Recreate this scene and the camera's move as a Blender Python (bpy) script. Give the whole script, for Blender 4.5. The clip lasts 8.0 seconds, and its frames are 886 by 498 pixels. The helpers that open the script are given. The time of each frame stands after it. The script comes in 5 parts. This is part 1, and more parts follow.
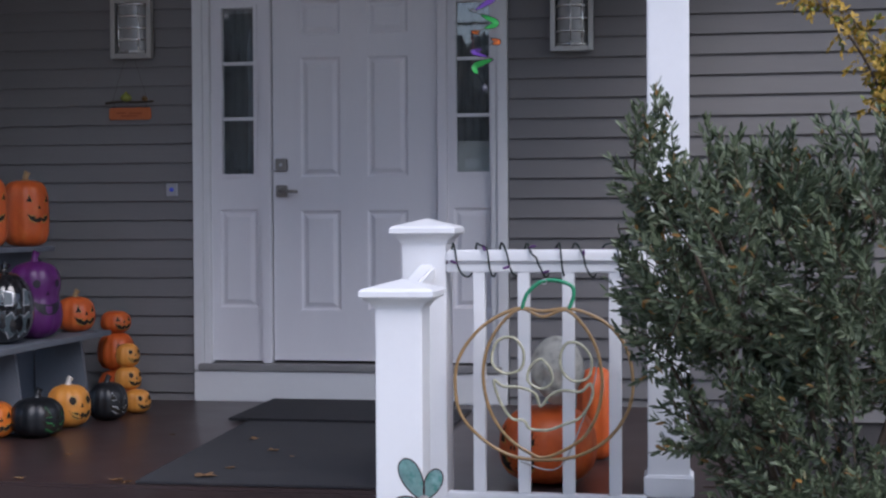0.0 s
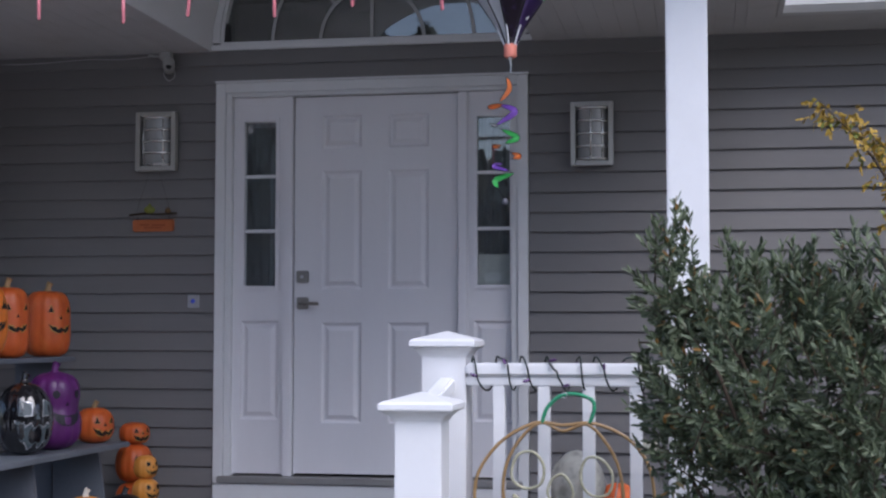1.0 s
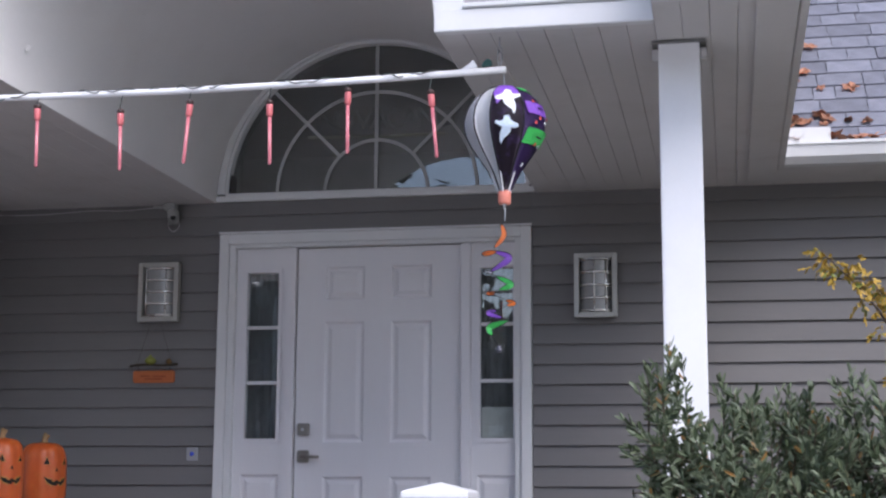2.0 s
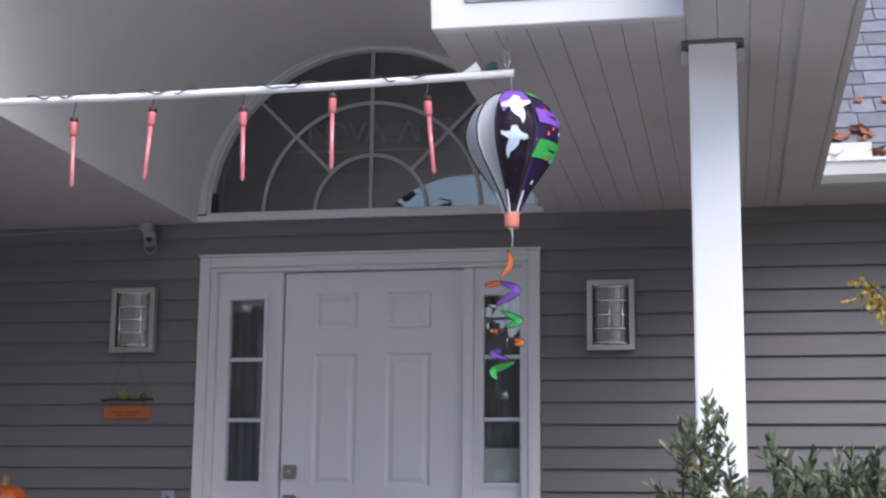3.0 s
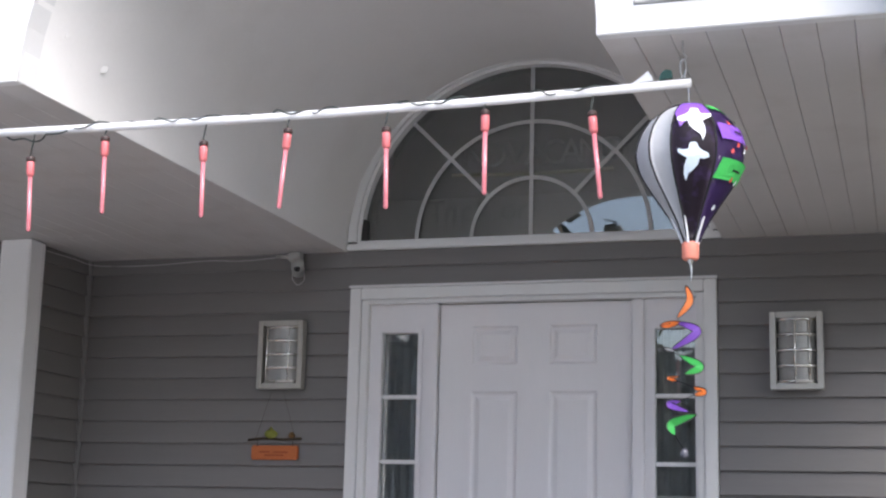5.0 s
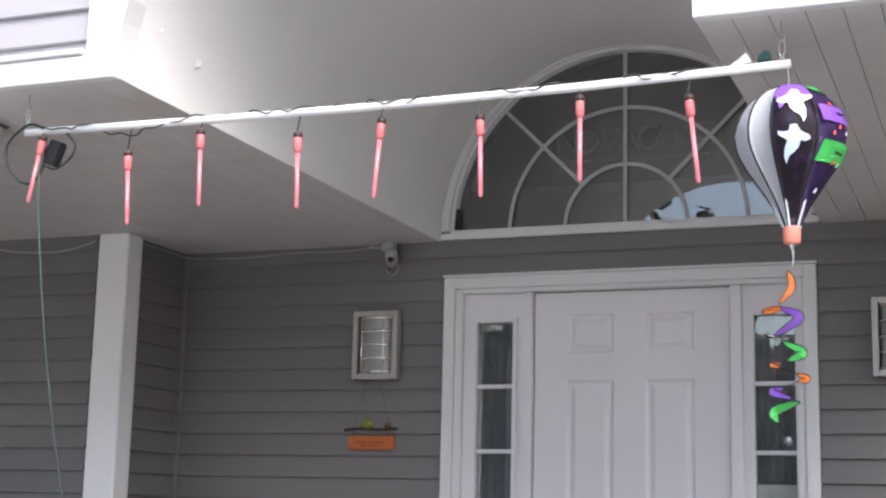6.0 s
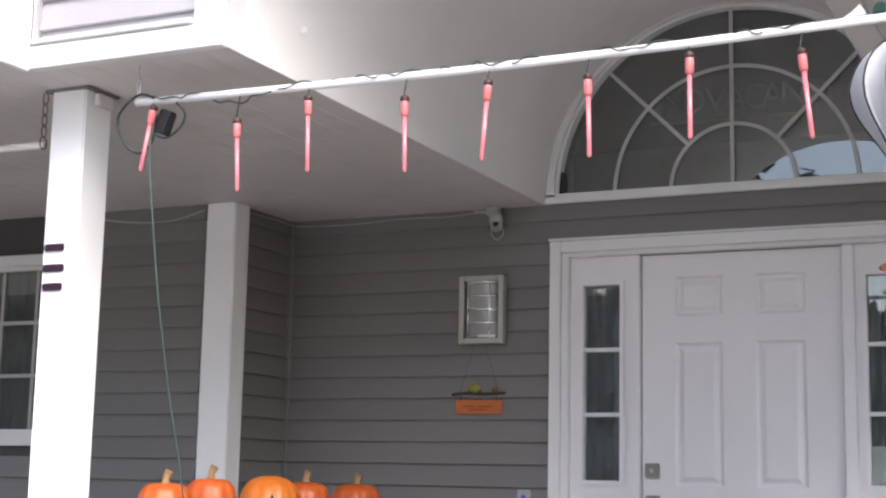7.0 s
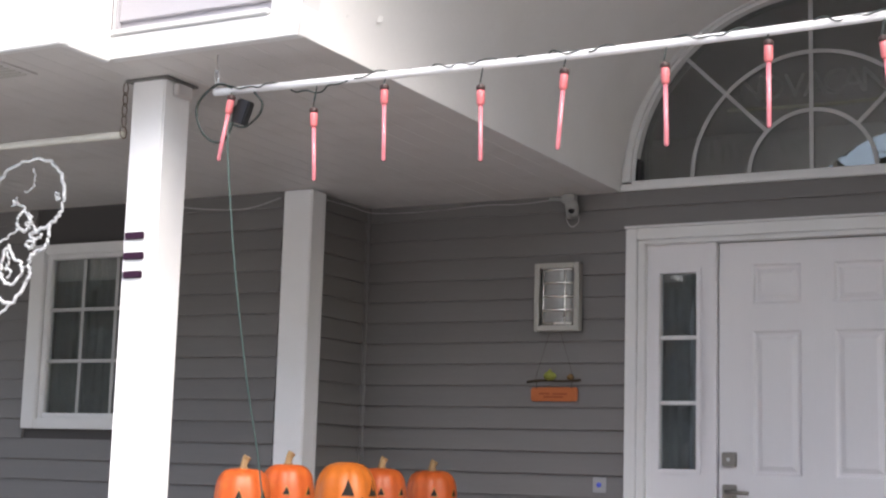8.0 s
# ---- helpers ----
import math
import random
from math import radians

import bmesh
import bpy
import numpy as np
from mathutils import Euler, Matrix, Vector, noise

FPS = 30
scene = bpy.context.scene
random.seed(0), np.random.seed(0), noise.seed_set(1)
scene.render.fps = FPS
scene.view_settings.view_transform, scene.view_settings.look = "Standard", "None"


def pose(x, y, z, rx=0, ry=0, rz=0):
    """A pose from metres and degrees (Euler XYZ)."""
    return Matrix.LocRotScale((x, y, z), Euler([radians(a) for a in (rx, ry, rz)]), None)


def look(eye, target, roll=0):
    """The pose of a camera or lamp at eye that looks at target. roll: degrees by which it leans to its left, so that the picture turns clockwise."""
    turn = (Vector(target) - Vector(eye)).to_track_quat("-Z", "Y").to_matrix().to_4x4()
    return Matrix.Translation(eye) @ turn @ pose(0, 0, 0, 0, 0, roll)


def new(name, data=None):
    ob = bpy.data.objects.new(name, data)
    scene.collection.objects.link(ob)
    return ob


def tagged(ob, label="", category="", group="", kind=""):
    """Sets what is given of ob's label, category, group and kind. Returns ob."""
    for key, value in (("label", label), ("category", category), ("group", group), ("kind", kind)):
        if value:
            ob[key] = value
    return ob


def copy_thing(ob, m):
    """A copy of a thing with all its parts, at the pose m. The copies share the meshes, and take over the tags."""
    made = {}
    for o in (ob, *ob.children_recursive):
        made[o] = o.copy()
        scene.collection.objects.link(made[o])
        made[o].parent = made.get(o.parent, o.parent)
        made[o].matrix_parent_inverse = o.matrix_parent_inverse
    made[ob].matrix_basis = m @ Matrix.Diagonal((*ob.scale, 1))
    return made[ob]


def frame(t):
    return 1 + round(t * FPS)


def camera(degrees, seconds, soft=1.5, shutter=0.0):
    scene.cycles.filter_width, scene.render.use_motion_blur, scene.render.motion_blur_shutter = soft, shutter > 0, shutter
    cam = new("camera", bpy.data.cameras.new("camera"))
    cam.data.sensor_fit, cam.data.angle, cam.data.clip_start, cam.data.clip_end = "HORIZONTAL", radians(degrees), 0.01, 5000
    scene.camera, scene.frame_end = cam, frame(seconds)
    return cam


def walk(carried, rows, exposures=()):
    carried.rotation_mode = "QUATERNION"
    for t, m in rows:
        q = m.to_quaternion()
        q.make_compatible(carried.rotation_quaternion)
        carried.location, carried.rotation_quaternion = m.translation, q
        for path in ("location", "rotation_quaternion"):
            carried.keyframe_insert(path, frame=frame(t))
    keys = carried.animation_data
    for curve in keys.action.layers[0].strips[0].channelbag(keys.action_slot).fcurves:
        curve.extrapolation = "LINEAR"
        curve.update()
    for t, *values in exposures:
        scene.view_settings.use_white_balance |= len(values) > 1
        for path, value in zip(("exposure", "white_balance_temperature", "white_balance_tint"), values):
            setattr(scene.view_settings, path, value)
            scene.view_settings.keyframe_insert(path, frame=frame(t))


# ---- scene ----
# ---- camera and its way ----
cam = camera(33.6, 8.0, soft=2.3)
PATH = [
    (0, (2.191, -7.617, 0.740), (1.864, -5.645, 0.704), -0.29),
    (0.5, (2.194, -7.623, 0.739), (1.846, -5.653, 0.768), -0.06),
    (0.8, (2.192, -7.619, 0.739), (1.840, -5.652, 0.818), -0.01),
    (1, (2.193, -7.621, 0.739), (1.839, -5.656, 0.857), 0.05),
    (1.1, (2.203, -7.620, 0.739), (1.852, -5.657, 0.883), 0.01),
    (1.3, (2.232, -7.617, 0.729), (1.887, -5.660, 0.950), 0.01),
    (1.5, (2.283, -7.600, 0.676), (1.918, -5.656, 0.972), 0.06),
    (1.7, (2.277, -7.602, 0.678), (1.904, -5.663, 0.996), 0.21),
    (2.8, (2.226, -7.033, 0.824), (1.844, -5.104, 1.187), 0.40),
    (3, (2.166, -6.890, 0.851), (1.783, -4.960, 1.209), 0.60),
    (3.2, (2.165, -6.660, 0.925), (1.756, -4.735, 1.284), 0.75),
    (3.5, (2.105, -6.434, 0.975), (1.679, -4.516, 1.352), 0.97),
    (4, (2.095, -6.393, 1.010), (1.604, -4.491, 1.388), 1.22),
    (4.5, (2.077, -6.412, 0.982), (1.530, -4.526, 1.362), 1.39),
    (6, (2.038, -6.388, 0.980), (1.323, -4.556, 1.346), 1.37),
    (6.5, (2.026, -6.387, 0.984), (1.247, -4.575, 1.317), 1.25),
    (7, (2.009, -6.391, 0.964), (1.168, -4.605, 1.284), 1.18),
    (7.5, (2.040, -6.392, 0.962), (1.133, -4.637, 1.272), 1.45),
    (8, (2.008, -6.398, 0.978), (1.075, -4.654, 1.274), 1.67),
]
EXPOSURES = [(0.0, 0.14, 5950, 16), (1.0, 0.24, 5950, 16), (1.5, 0.5, 6100, 16), (3.0, 0.74, 6250, 15), (3.5, 0.88, 6350, 13.5), (4.5, 1.16, 6500, 12), (6.0, 1.37, 6750, 12.5), (7.0, 1.38, 6900, 13), (8.0, 1.33, 6980, 13)]
walk(cam, [(t, look(eye, target, roll)) for t, eye, target, roll in PATH], EXPOSURES)

# ---- daylight: an even overcast sky with a broad, weak sun ----
world = bpy.data.worlds.new("overcast")
scene.world = world
world.use_nodes = True
wn, wl = world.node_tree.nodes, world.node_tree.links
sky = wn.new("ShaderNodeTexSky")
sky.sky_type, sky.sun_disc = "NISHITA", False
sky.sun_elevation, sky.sun_rotation = radians(48), radians(138)
sky.air_density, sky.dust_density, sky.ozone_density = 1.0, 2.5, 1.5
wn["Background"].inputs["Strength"].default_value = 0.14
wl.new(sky.outputs["Color"], wn["Background"].inputs["Color"])
sun_data = bpy.data.lights.new("sun", "SUN")
sun_data.energy, sun_data.angle, sun_data.color = 2.0, radians(50), (0.97, 0.985, 1.0)
sun = new("sun", sun_data)
sun.matrix_world = look((9, -9.5, 14), (0.5, 0, 0))


# ---- materials ----
def mat(name, base, rough=0.6, metal=0.0, var=0.1, scale=6.0, fine=90.0, bump=0.08, rnd=0.0, stretch=(1, 1, 1), stain=None, amount=0.0, coat=0.0, sheen=0.0):
    """A surface with a slow drift of tone, a fine grain, some relief and, where given, stains."""
    m = bpy.data.materials.new(name)
    m.use_nodes = True
    n, l = m.node_tree.nodes, m.node_tree.links
    bsdf = n["Principled BSDF"]
    co = n.new("ShaderNodeTexCoord")
    mp = n.new("ShaderNodeMapping")
    mp.inputs["Scale"].default_value = stretch
    l.new(co.outputs["Object"], mp.inputs["Vector"])
    big = n.new("ShaderNodeTexNoise")
    big.inputs["Scale"].default_value, big.inputs["Detail"].default_value = scale, 4
    small = n.new("ShaderNodeTexNoise")
    small.inputs["Scale"].default_value, small.inputs["Detail"].default_value = fine, 3
    l.new(mp.outputs["Vector"], big.inputs["Vector"])
    l.new(mp.outputs["Vector"], small.inputs["Vector"])
    add = n.new("ShaderNodeMath")
    add.operation = "MULTIPLY_ADD"
    add.inputs[1].default_value = 0.4
    l.new(small.outputs["Fac"], add.inputs[0])
    l.new(big.outputs["Fac"], add.inputs[2])
    ramp = n.new("ShaderNodeMapRange")
    ramp.inputs["From Min"].default_value, ramp.inputs["From Max"].default_value = 0.35, 1.05
    ramp.inputs["To Min"].default_value, ramp.inputs["To Max"].default_value = 1 - var, 1 + var
    l.new(add.outputs[0], ramp.inputs["Value"])
    tone = ramp.outputs["Result"]
    if rnd:
        info = n.new("ShaderNodeObjectInfo")
        r2 = n.new("ShaderNodeMapRange")
        r2.inputs["To Min"].default_value, r2.inputs["To Max"].default_value = 1 - rnd, 1 + rnd
        l.new(info.outputs["Random"], r2.inputs["Value"])
        mul = n.new("ShaderNodeMath")
        mul.operation = "MULTIPLY"
        l.new(tone, mul.inputs[0])
        l.new(r2.outputs["Result"], mul.inputs[1])
        tone = mul.outputs[0]
    col = n.new("ShaderNodeVectorMath")
    col.operation = "SCALE"
    col.inputs[0].default_value = base
    l.new(tone, col.inputs["Scale"])
    out = col.outputs["Vector"]
    if stain:
        st = n.new("ShaderNodeTexNoise")
        st.inputs["Scale"].default_value, st.inputs["Detail"].default_value = scale * 2.3, 6
        l.new(mp.outputs["Vector"], st.inputs["Vector"])
        sr = n.new("ShaderNodeMapRange")
        sr.inputs["From Min"].default_value, sr.inputs["From Max"].default_value = 0.52, 0.72
        sr.inputs["To Max"].default_value = amount
        l.new(st.outputs["Fac"], sr.inputs["Value"])
        mix = n.new("ShaderNodeMix")
        mix.data_type = "RGBA"
        l.new(sr.outputs["Result"], mix.inputs["Factor"])
        l.new(out, mix.inputs["A"])
        mix.inputs["B"].default_value = (*stain, 1)
        out = mix.outputs["Result"]
    l.new(out, bsdf.inputs["Base Color"])
    bsdf.inputs["Metallic"].default_value = metal
    rr = n.new("ShaderNodeMapRange")
    rr.inputs["To Min"].default_value, rr.inputs["To Max"].default_value = max(rough - 0.08, 0.02), min(rough + 0.1, 1)
    l.new(big.outputs["Fac"], rr.inputs["Value"])
    l.new(rr.outputs["Result"], bsdf.inputs["Roughness"])
    bsdf.inputs["Coat Weight"].default_value = coat
    if bump:
        bp = n.new("ShaderNodeBump")
        bp.inputs["Strength"].default_value, bp.inputs["Distance"].default_value = bump, 0.01
        l.new(small.outputs["Fac"], bp.inputs["Height"])
        l.new(bp.outputs["Normal"], bsdf.inputs["Normal"])
    return m


def glass_mat(name, tint=(0.9, 0.93, 0.93), rough=0.0, gloss=1.5):
    m = bpy.data.materials.new(name)
    m.use_nodes = True
    n, l = m.node_tree.nodes, m.node_tree.links
    n.remove(n["Principled BSDF"])
    tr, gl, mx, fr = n.new("ShaderNodeBsdfTransparent"), n.new("ShaderNodeBsdfGlossy"), n.new("ShaderNodeMixShader"), n.new("ShaderNodeLayerWeight")
    pw, ad = n.new("ShaderNodeMath"), n.new("ShaderNodeMath")
    tr.inputs["Color"].default_value = (*tint, 1)
    gl.inputs["Roughness"].default_value = rough
    fr.inputs["Blend"].default_value = 0.5
    pw.operation, ad.operation = "POWER", "MULTIPLY_ADD"
    pw.inputs[1].default_value = 5.0
    f0 = ((gloss - 1) / (gloss + 1)) ** 2
    ad.inputs[1].default_value, ad.inputs[2].default_value = 1 - f0, f0
    l.new(fr.outputs["Facing"], pw.inputs[0])
    l.new(pw.outputs[0], ad.inputs[0])
    l.new(ad.outputs[0], mx.inputs[0])
    # a thin diffuse veil: reflected haze put into the glass to lift dark panes
    du, dm = n.new("ShaderNodeBsdfDiffuse"), n.new("ShaderNodeMixShader")
    du.inputs["Color"].default_value = (0.72, 0.71, 0.69, 1)
    dm.inputs[0].default_value = 0.02
    l.new(tr.outputs[0], dm.inputs[1])
    l.new(du.outputs[0], dm.inputs[2])
    l.new(dm.outputs[0], mx.inputs[1])
    l.new(gl.outputs[0], mx.inputs[2])
    l.new(mx.outputs[0], n["Material Output"].inputs["Surface"])
    return m


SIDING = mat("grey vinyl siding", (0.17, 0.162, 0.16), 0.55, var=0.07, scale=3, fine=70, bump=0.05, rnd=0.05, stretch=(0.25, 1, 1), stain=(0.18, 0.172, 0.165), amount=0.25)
WALL_CORE = mat("sheathing", (0.06, 0.056, 0.056), 0.8)
WHITE = mat("white painted trim", (0.7, 0.7, 0.7), 0.42, var=0.035, scale=5, bump=0.02, stain=(0.62, 0.6, 0.57), amount=0.12)
VINYL = mat("white vinyl sleeve", (0.82, 0.82, 0.83), 0.35, var=0.025, scale=4, bump=0.01, stain=(0.66, 0.65, 0.62), amount=0.12)
DOOR = mat("white door paint", (0.74, 0.725, 0.742), 0.45, var=0.03, scale=7, bump=0.03, stretch=(1, 1, 0.15))
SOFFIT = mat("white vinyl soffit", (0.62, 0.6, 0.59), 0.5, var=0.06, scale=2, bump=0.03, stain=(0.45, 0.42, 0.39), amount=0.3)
PLASTER = mat("white vault plaster", (0.8, 0.79, 0.78), 0.75, var=0.04, scale=1.5, fine=60, bump=0.05, stain=(0.62, 0.6, 0.57), amount=0.15)
GLASS = glass_mat("window glass", gloss=2.2)
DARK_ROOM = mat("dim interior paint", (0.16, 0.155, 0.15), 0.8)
FLOOR = mat("dark red-brown porch paint", (0.04, 0.024, 0.023), 0.34, var=0.22, scale=2.5, fine=40, bump=0.06, stain=(0.055, 0.045, 0.043), amount=0.5)
CARPET = mat("charcoal outdoor carpet", (0.03, 0.03, 0.034), 0.92, var=0.25, scale=3, fine=300, bump=0.5, stain=(0.042, 0.04, 0.042), amount=0.5)
RUBBER = mat("black ribbed mat", (0.014, 0.014, 0.017), 0.85, var=0.25, scale=5, fine=250, bump=0.5)
GROUND = mat("lawn and soil", (0.11, 0.11, 0.085), 0.95, var=0.4, scale=1.2, fine=30, bump=0.6, stain=(0.16, 0.12, 0.07), amount=0.5)
BOUNCE_CONCRETE = mat("pale bounce concrete", (0.46, 0.45, 0.435), 0.85, var=0.15, scale=2, fine=60, bump=0.25)
SHINGLE = mat("weathered grey shingle", (0.2, 0.205, 0.245), 0.9, var=0.25, scale=12, fine=200, bump=0.6, rnd=0.2)
NICKEL = mat("brushed nickel", (0.5, 0.485, 0.45), 0.42, 0.75, var=0.08, scale=8, fine=180, bump=0.04)
PEWTER = mat("dark satin nickel", (0.27, 0.25, 0.23), 0.4, 0.9, var=0.1)
STEEL = mat("galvanised steel", (0.55, 0.55, 0.55), 0.3, 0.95, var=0.1)
THRESHOLD = mat("worn aluminium threshold", (0.3, 0.29, 0.28), 0.5, 0.4, var=0.15)


# ---- building helpers ----
def quad_box(bm, x0, x1, y0, y1, z0, z1):
    v = [bm.verts.new(p) for p in ((x0, y0, z0), (x1, y0, z0), (x1, y1, z0), (x0, y1, z0), (x0, y0, z1), (x1, y0, z1), (x1, y1, z1), (x0, y1, z1))]
    for f in ((3, 2, 1, 0), (4, 5, 6, 7), (0, 1, 5, 4), (1, 2, 6, 5), (2, 3, 7, 6), (3, 0, 4, 7)):
        bm.faces.new([v[i] for i in f])
    return bm


def box(x0, x1, y0, y1, z0, z1, bevel=0.0, seg=2):
    bm = quad_box(bmesh.new(), x0, x1, y0, y1, z0, z1)
    if bevel:
        bmesh.ops.bevel(bm, geom=bm.edges[:], offset=bevel, segments=seg, affect="EDGES")
    return bm


def mesh_of(name, bm, material, smooth=False):
    bmesh.ops.recalc_face_normals(bm, faces=bm.faces[:])
    me = bpy.data.meshes.new(name)
    bm.to_mesh(me)
    bm.free()
    me.materials.append(material)
    if smooth:
        for p in me.polygons:
            p.use_smooth = True
    return me


def part(name, bm, material, parent=None, label="", smooth=False):
    ob = new(name, mesh_of(name, bm, material, smooth))
    ob.parent = parent
    return tagged(ob, label)


def piece(name, me, parent, at=(0, 0, 0), turn=(0, 0, 0)):
    ob = new(name, me)
    ob.parent = parent
    ob.matrix_basis = pose(*at, *turn)
    return ob


def thing(name, label, category, at=(0, 0, 0), turn=0.0, group="", kind=""):
    ob = new(name)
    ob.empty_display_size = 0.05
    ob.matrix_basis = pose(*at, 0, 0, turn)
    return tagged(ob, label, category, group, kind)


def prism(outline, y0, y1):
    """A plate with the outline (x, z), from y0 to y1."""
    bm = bmesh.new()
    a = [bm.verts.new((x, y0, z)) for x, z in outline]
    b = [bm.verts.new((x, y1, z)) for x, z in outline]
    bm.faces.new(a)
    bm.faces.new(b[::-1])
    for i in range(len(a)):
        j = (i + 1) % len(a)
        bm.faces.new((a[i], b[i], b[j], a[j]))
    return bm


def tube(points, r, seg=8, closed=False, bm=None, ends=True):
    """A round bar along the points."""
    bm = bm or bmesh.new()
    pts = [Vector(p) for p in points]
    n = len(pts)
    rings = []
    up = Vector((0.13, 0.29, 0.95)).normalized()
    for i, p in enumerate(pts):
        a = pts[i - 1] if (i or closed) else p
        b = pts[(i + 1) % n] if (i < n - 1 or closed) else p
        d = (b - a).normalized()
        s = d.cross(up)
        if s.length < 0.05:
            s = d.cross(Vector((1, 0, 0)))
        s.normalize()
        u = s.cross(d)
        rr = r[i] if isinstance(r, (list, tuple)) else r
        rings.append([bm.verts.new(p + rr * (math.cos(2 * math.pi * k / seg) * s + math.sin(2 * math.pi * k / seg) * u)) for k in range(seg)])
    for i in range(n if closed else n - 1):
        a, b = rings[i], rings[(i + 1) % n]
        for k in range(seg):
            bm.faces.new((a[k], a[(k + 1) % seg], b[(k + 1) % seg], b[k]))
    if ends and not closed:
        bm.faces.new(rings[0][::-1])
        bm.faces.new(rings[-1])
    return bm


def spline(points, steps=6, closed=False):
    """A smooth line through the points."""
    p = [Vector(q) for q in points]
    n = len(p)
    out = []
    for i in range(n if closed else n - 1):
        a, b, c, d = (p[(i + k) % n] if closed else p[min(max(i + k, 0), n - 1)] for k in (-1, 0, 1, 2))
        for s in range(steps):
            t = s / steps
            out.append(0.5 * (2 * b + (c - a) * t + (2 * a - 5 * b + 4 * c - d) * t * t + (3 * b - a - 3 * c + d) * t ** 3))
    if not closed:
        out.append(p[-1])
    return out


def lathe(profile, seg=24, ribs=0, depth=0.0, bm=None, at=(0, 0, 0)):
    """A turned form of (radius, z), with ribs round it where asked for."""
    bm = bm or bmesh.new()
    rings = []
    for r, z in profile:
        ring = []
        for k in range(seg):
            a = 2 * math.pi * k / seg
            q = r * (1 - depth * abs(math.cos(ribs * a / 2)) ** 6) if ribs else r
            ring.append(bm.verts.new((at[0] + q * math.cos(a), at[1] + q * math.sin(a), at[2] + z)))
        rings.append(ring)
    for a, b in zip(rings, rings[1:]):
        for k in range(seg):
            bm.faces.new((a[k], a[(k + 1) % seg], b[(k + 1) % seg], b[k]))
    bm.faces.new(rings[0][::-1])
    bm.faces.new(rings[-1])
    return bm


# ---- ground, steps, porch floor ----
FLOOR_Z, SOFFIT_Z, GROUND_Z = -0.215, 2.29, -0.6
bm = bmesh.new()
bm.faces.new([bm.verts.new(p) for p in ((-900, -900, GROUND_Z), (900, -900, GROUND_Z), (900, 900, GROUND_Z), (-900, 900, GROUND_Z))])
tagged(part("ground", bm, GROUND), "autumn lawn round the house", "ground", kind="structure")
# Unseen pale slab, added to bounce light up onto walls and ceilings.
tagged(part("bounce_pavement", box(-7.0, 7.0, -30, -4.4, GROUND_Z - 0.1, GROUND_Z + 0.02, 0.01), BOUNCE_CONCRETE), "unseen pale concrete slab added to bounce light into the porch", "path", kind="structure")
tagged(part("floor", box(-5.6, 2.5, -2.53, 0.0, FLOOR_Z - 0.12, FLOOR_Z, 0.012), FLOOR), "dark red-brown painted porch floor", "floor", kind="structure")
tagged(part("floor_skirt", box(-5.58, 2.48, -2.5, -0.02, GROUND_Z, FLOOR_Z - 0.12), WHITE), "white skirt board under the porch", "trim", kind="structure")
tagged(part("step", box(-0.55, 1.45, -3.15, -2.51, GROUND_Z, FLOOR_Z - 0.19, 0.012), FLOOR), "dark painted front step", "step", kind="structure")

# ---- walls ----
CX, ARCH_R, ARCH_Z = 0.423, 0.842, 2.335


def arch_points(r, n=28, z=ARCH_Z):
    return [(CX + r * math.cos(math.pi * k / n), z + r * math.sin(math.pi * k / n)) for k in range(n + 1)]


WT = 0.16
bm = quad_box(bmesh.new(), -1.86, -0.39, 0, WT, GROUND_Z, 3.5)
quad_box(bm, 1.285, 2.5, 0, WT, GROUND_Z, 3.5)
quad_box(bm, 2.5, 8.0, 0, WT, GROUND_Z, 2.42)
quad_box(bm, -0.39, 1.285, 0, WT, 2.06, ARCH_Z)
quad_box(bm, -0.39, 1.285, 0, WT, GROUND_Z, -0.055)
pts = arch_points(ARCH_R)
half = len(pts) // 2
for y in (0, WT):
    right = [(1.285, ARCH_Z), (1.285, 3.5), (CX, 3.5)] + pts[half::-1]
    left = [(CX, 3.5), (-0.39, 3.5), (-0.39, ARCH_Z)] + pts[:half - 1:-1]
    for ring in (right, left):
        bm.faces.new([bm.verts.new((x, y, z)) for x, z in ring])
for (xa, za), (xb, zb) in zip(pts, pts[1:]):
    bm.faces.new([bm.verts.new(p) for p in ((xa, 0, za), (xb, 0, zb), (xb, WT, zb), (xa, WT, za))])
wall_back = tagged(part("wall_back", bm, WALL_CORE), "grey vinyl-sided front wall of the house", "wall", kind="structure")
wall_side = tagged(part("wall_side", box(-2.02, -1.86, -0.47, 0.16, GROUND_Z, 3.5), WALL_CORE), "grey vinyl-sided return wall beside the door", "wall", kind="structure")
WX0, WX1, WZ0, WZ1 = -3.478, -2.748, 1.17, 2.04
bm = quad_box(bmesh.new(), -6.0, WX0, -0.56, -0.4, GROUND_Z, 3.5)
quad_box(bm, WX1, -2.02, -0.56, -0.4, GROUND_Z, 3.5)
quad_box(bm, WX0, WX1, -0.56, -0.4, GROUND_Z, WZ0)
quad_box(bm, WX0, WX1, -0.56, -0.4, WZ1, 3.5)
wall_left = tagged(part("wall_left", bm, WALL_CORE), "grey vinyl-sided wall with a window under the porch", "wall", kind="structure")
# rooms behind, dim
bm = quad_box(bmesh.new(), -6.0, 2.5, 4.0, 4.1, GROUND_Z, 3.6)
quad_box(bm, -6.0, 2.5, 0.0, 4.0, -0.12, -0.06)
quad_box(bm, -6.0, 2.5, -0.4, 4.0, 3.5, 3.6)
quad_box(bm, -6.1, -6.0, -0.6, 4.0, GROUND_Z, 3.6)
quad_box(bm, 2.4, 2.5, 0.17, 4.0, GROUND_Z, 3.6)
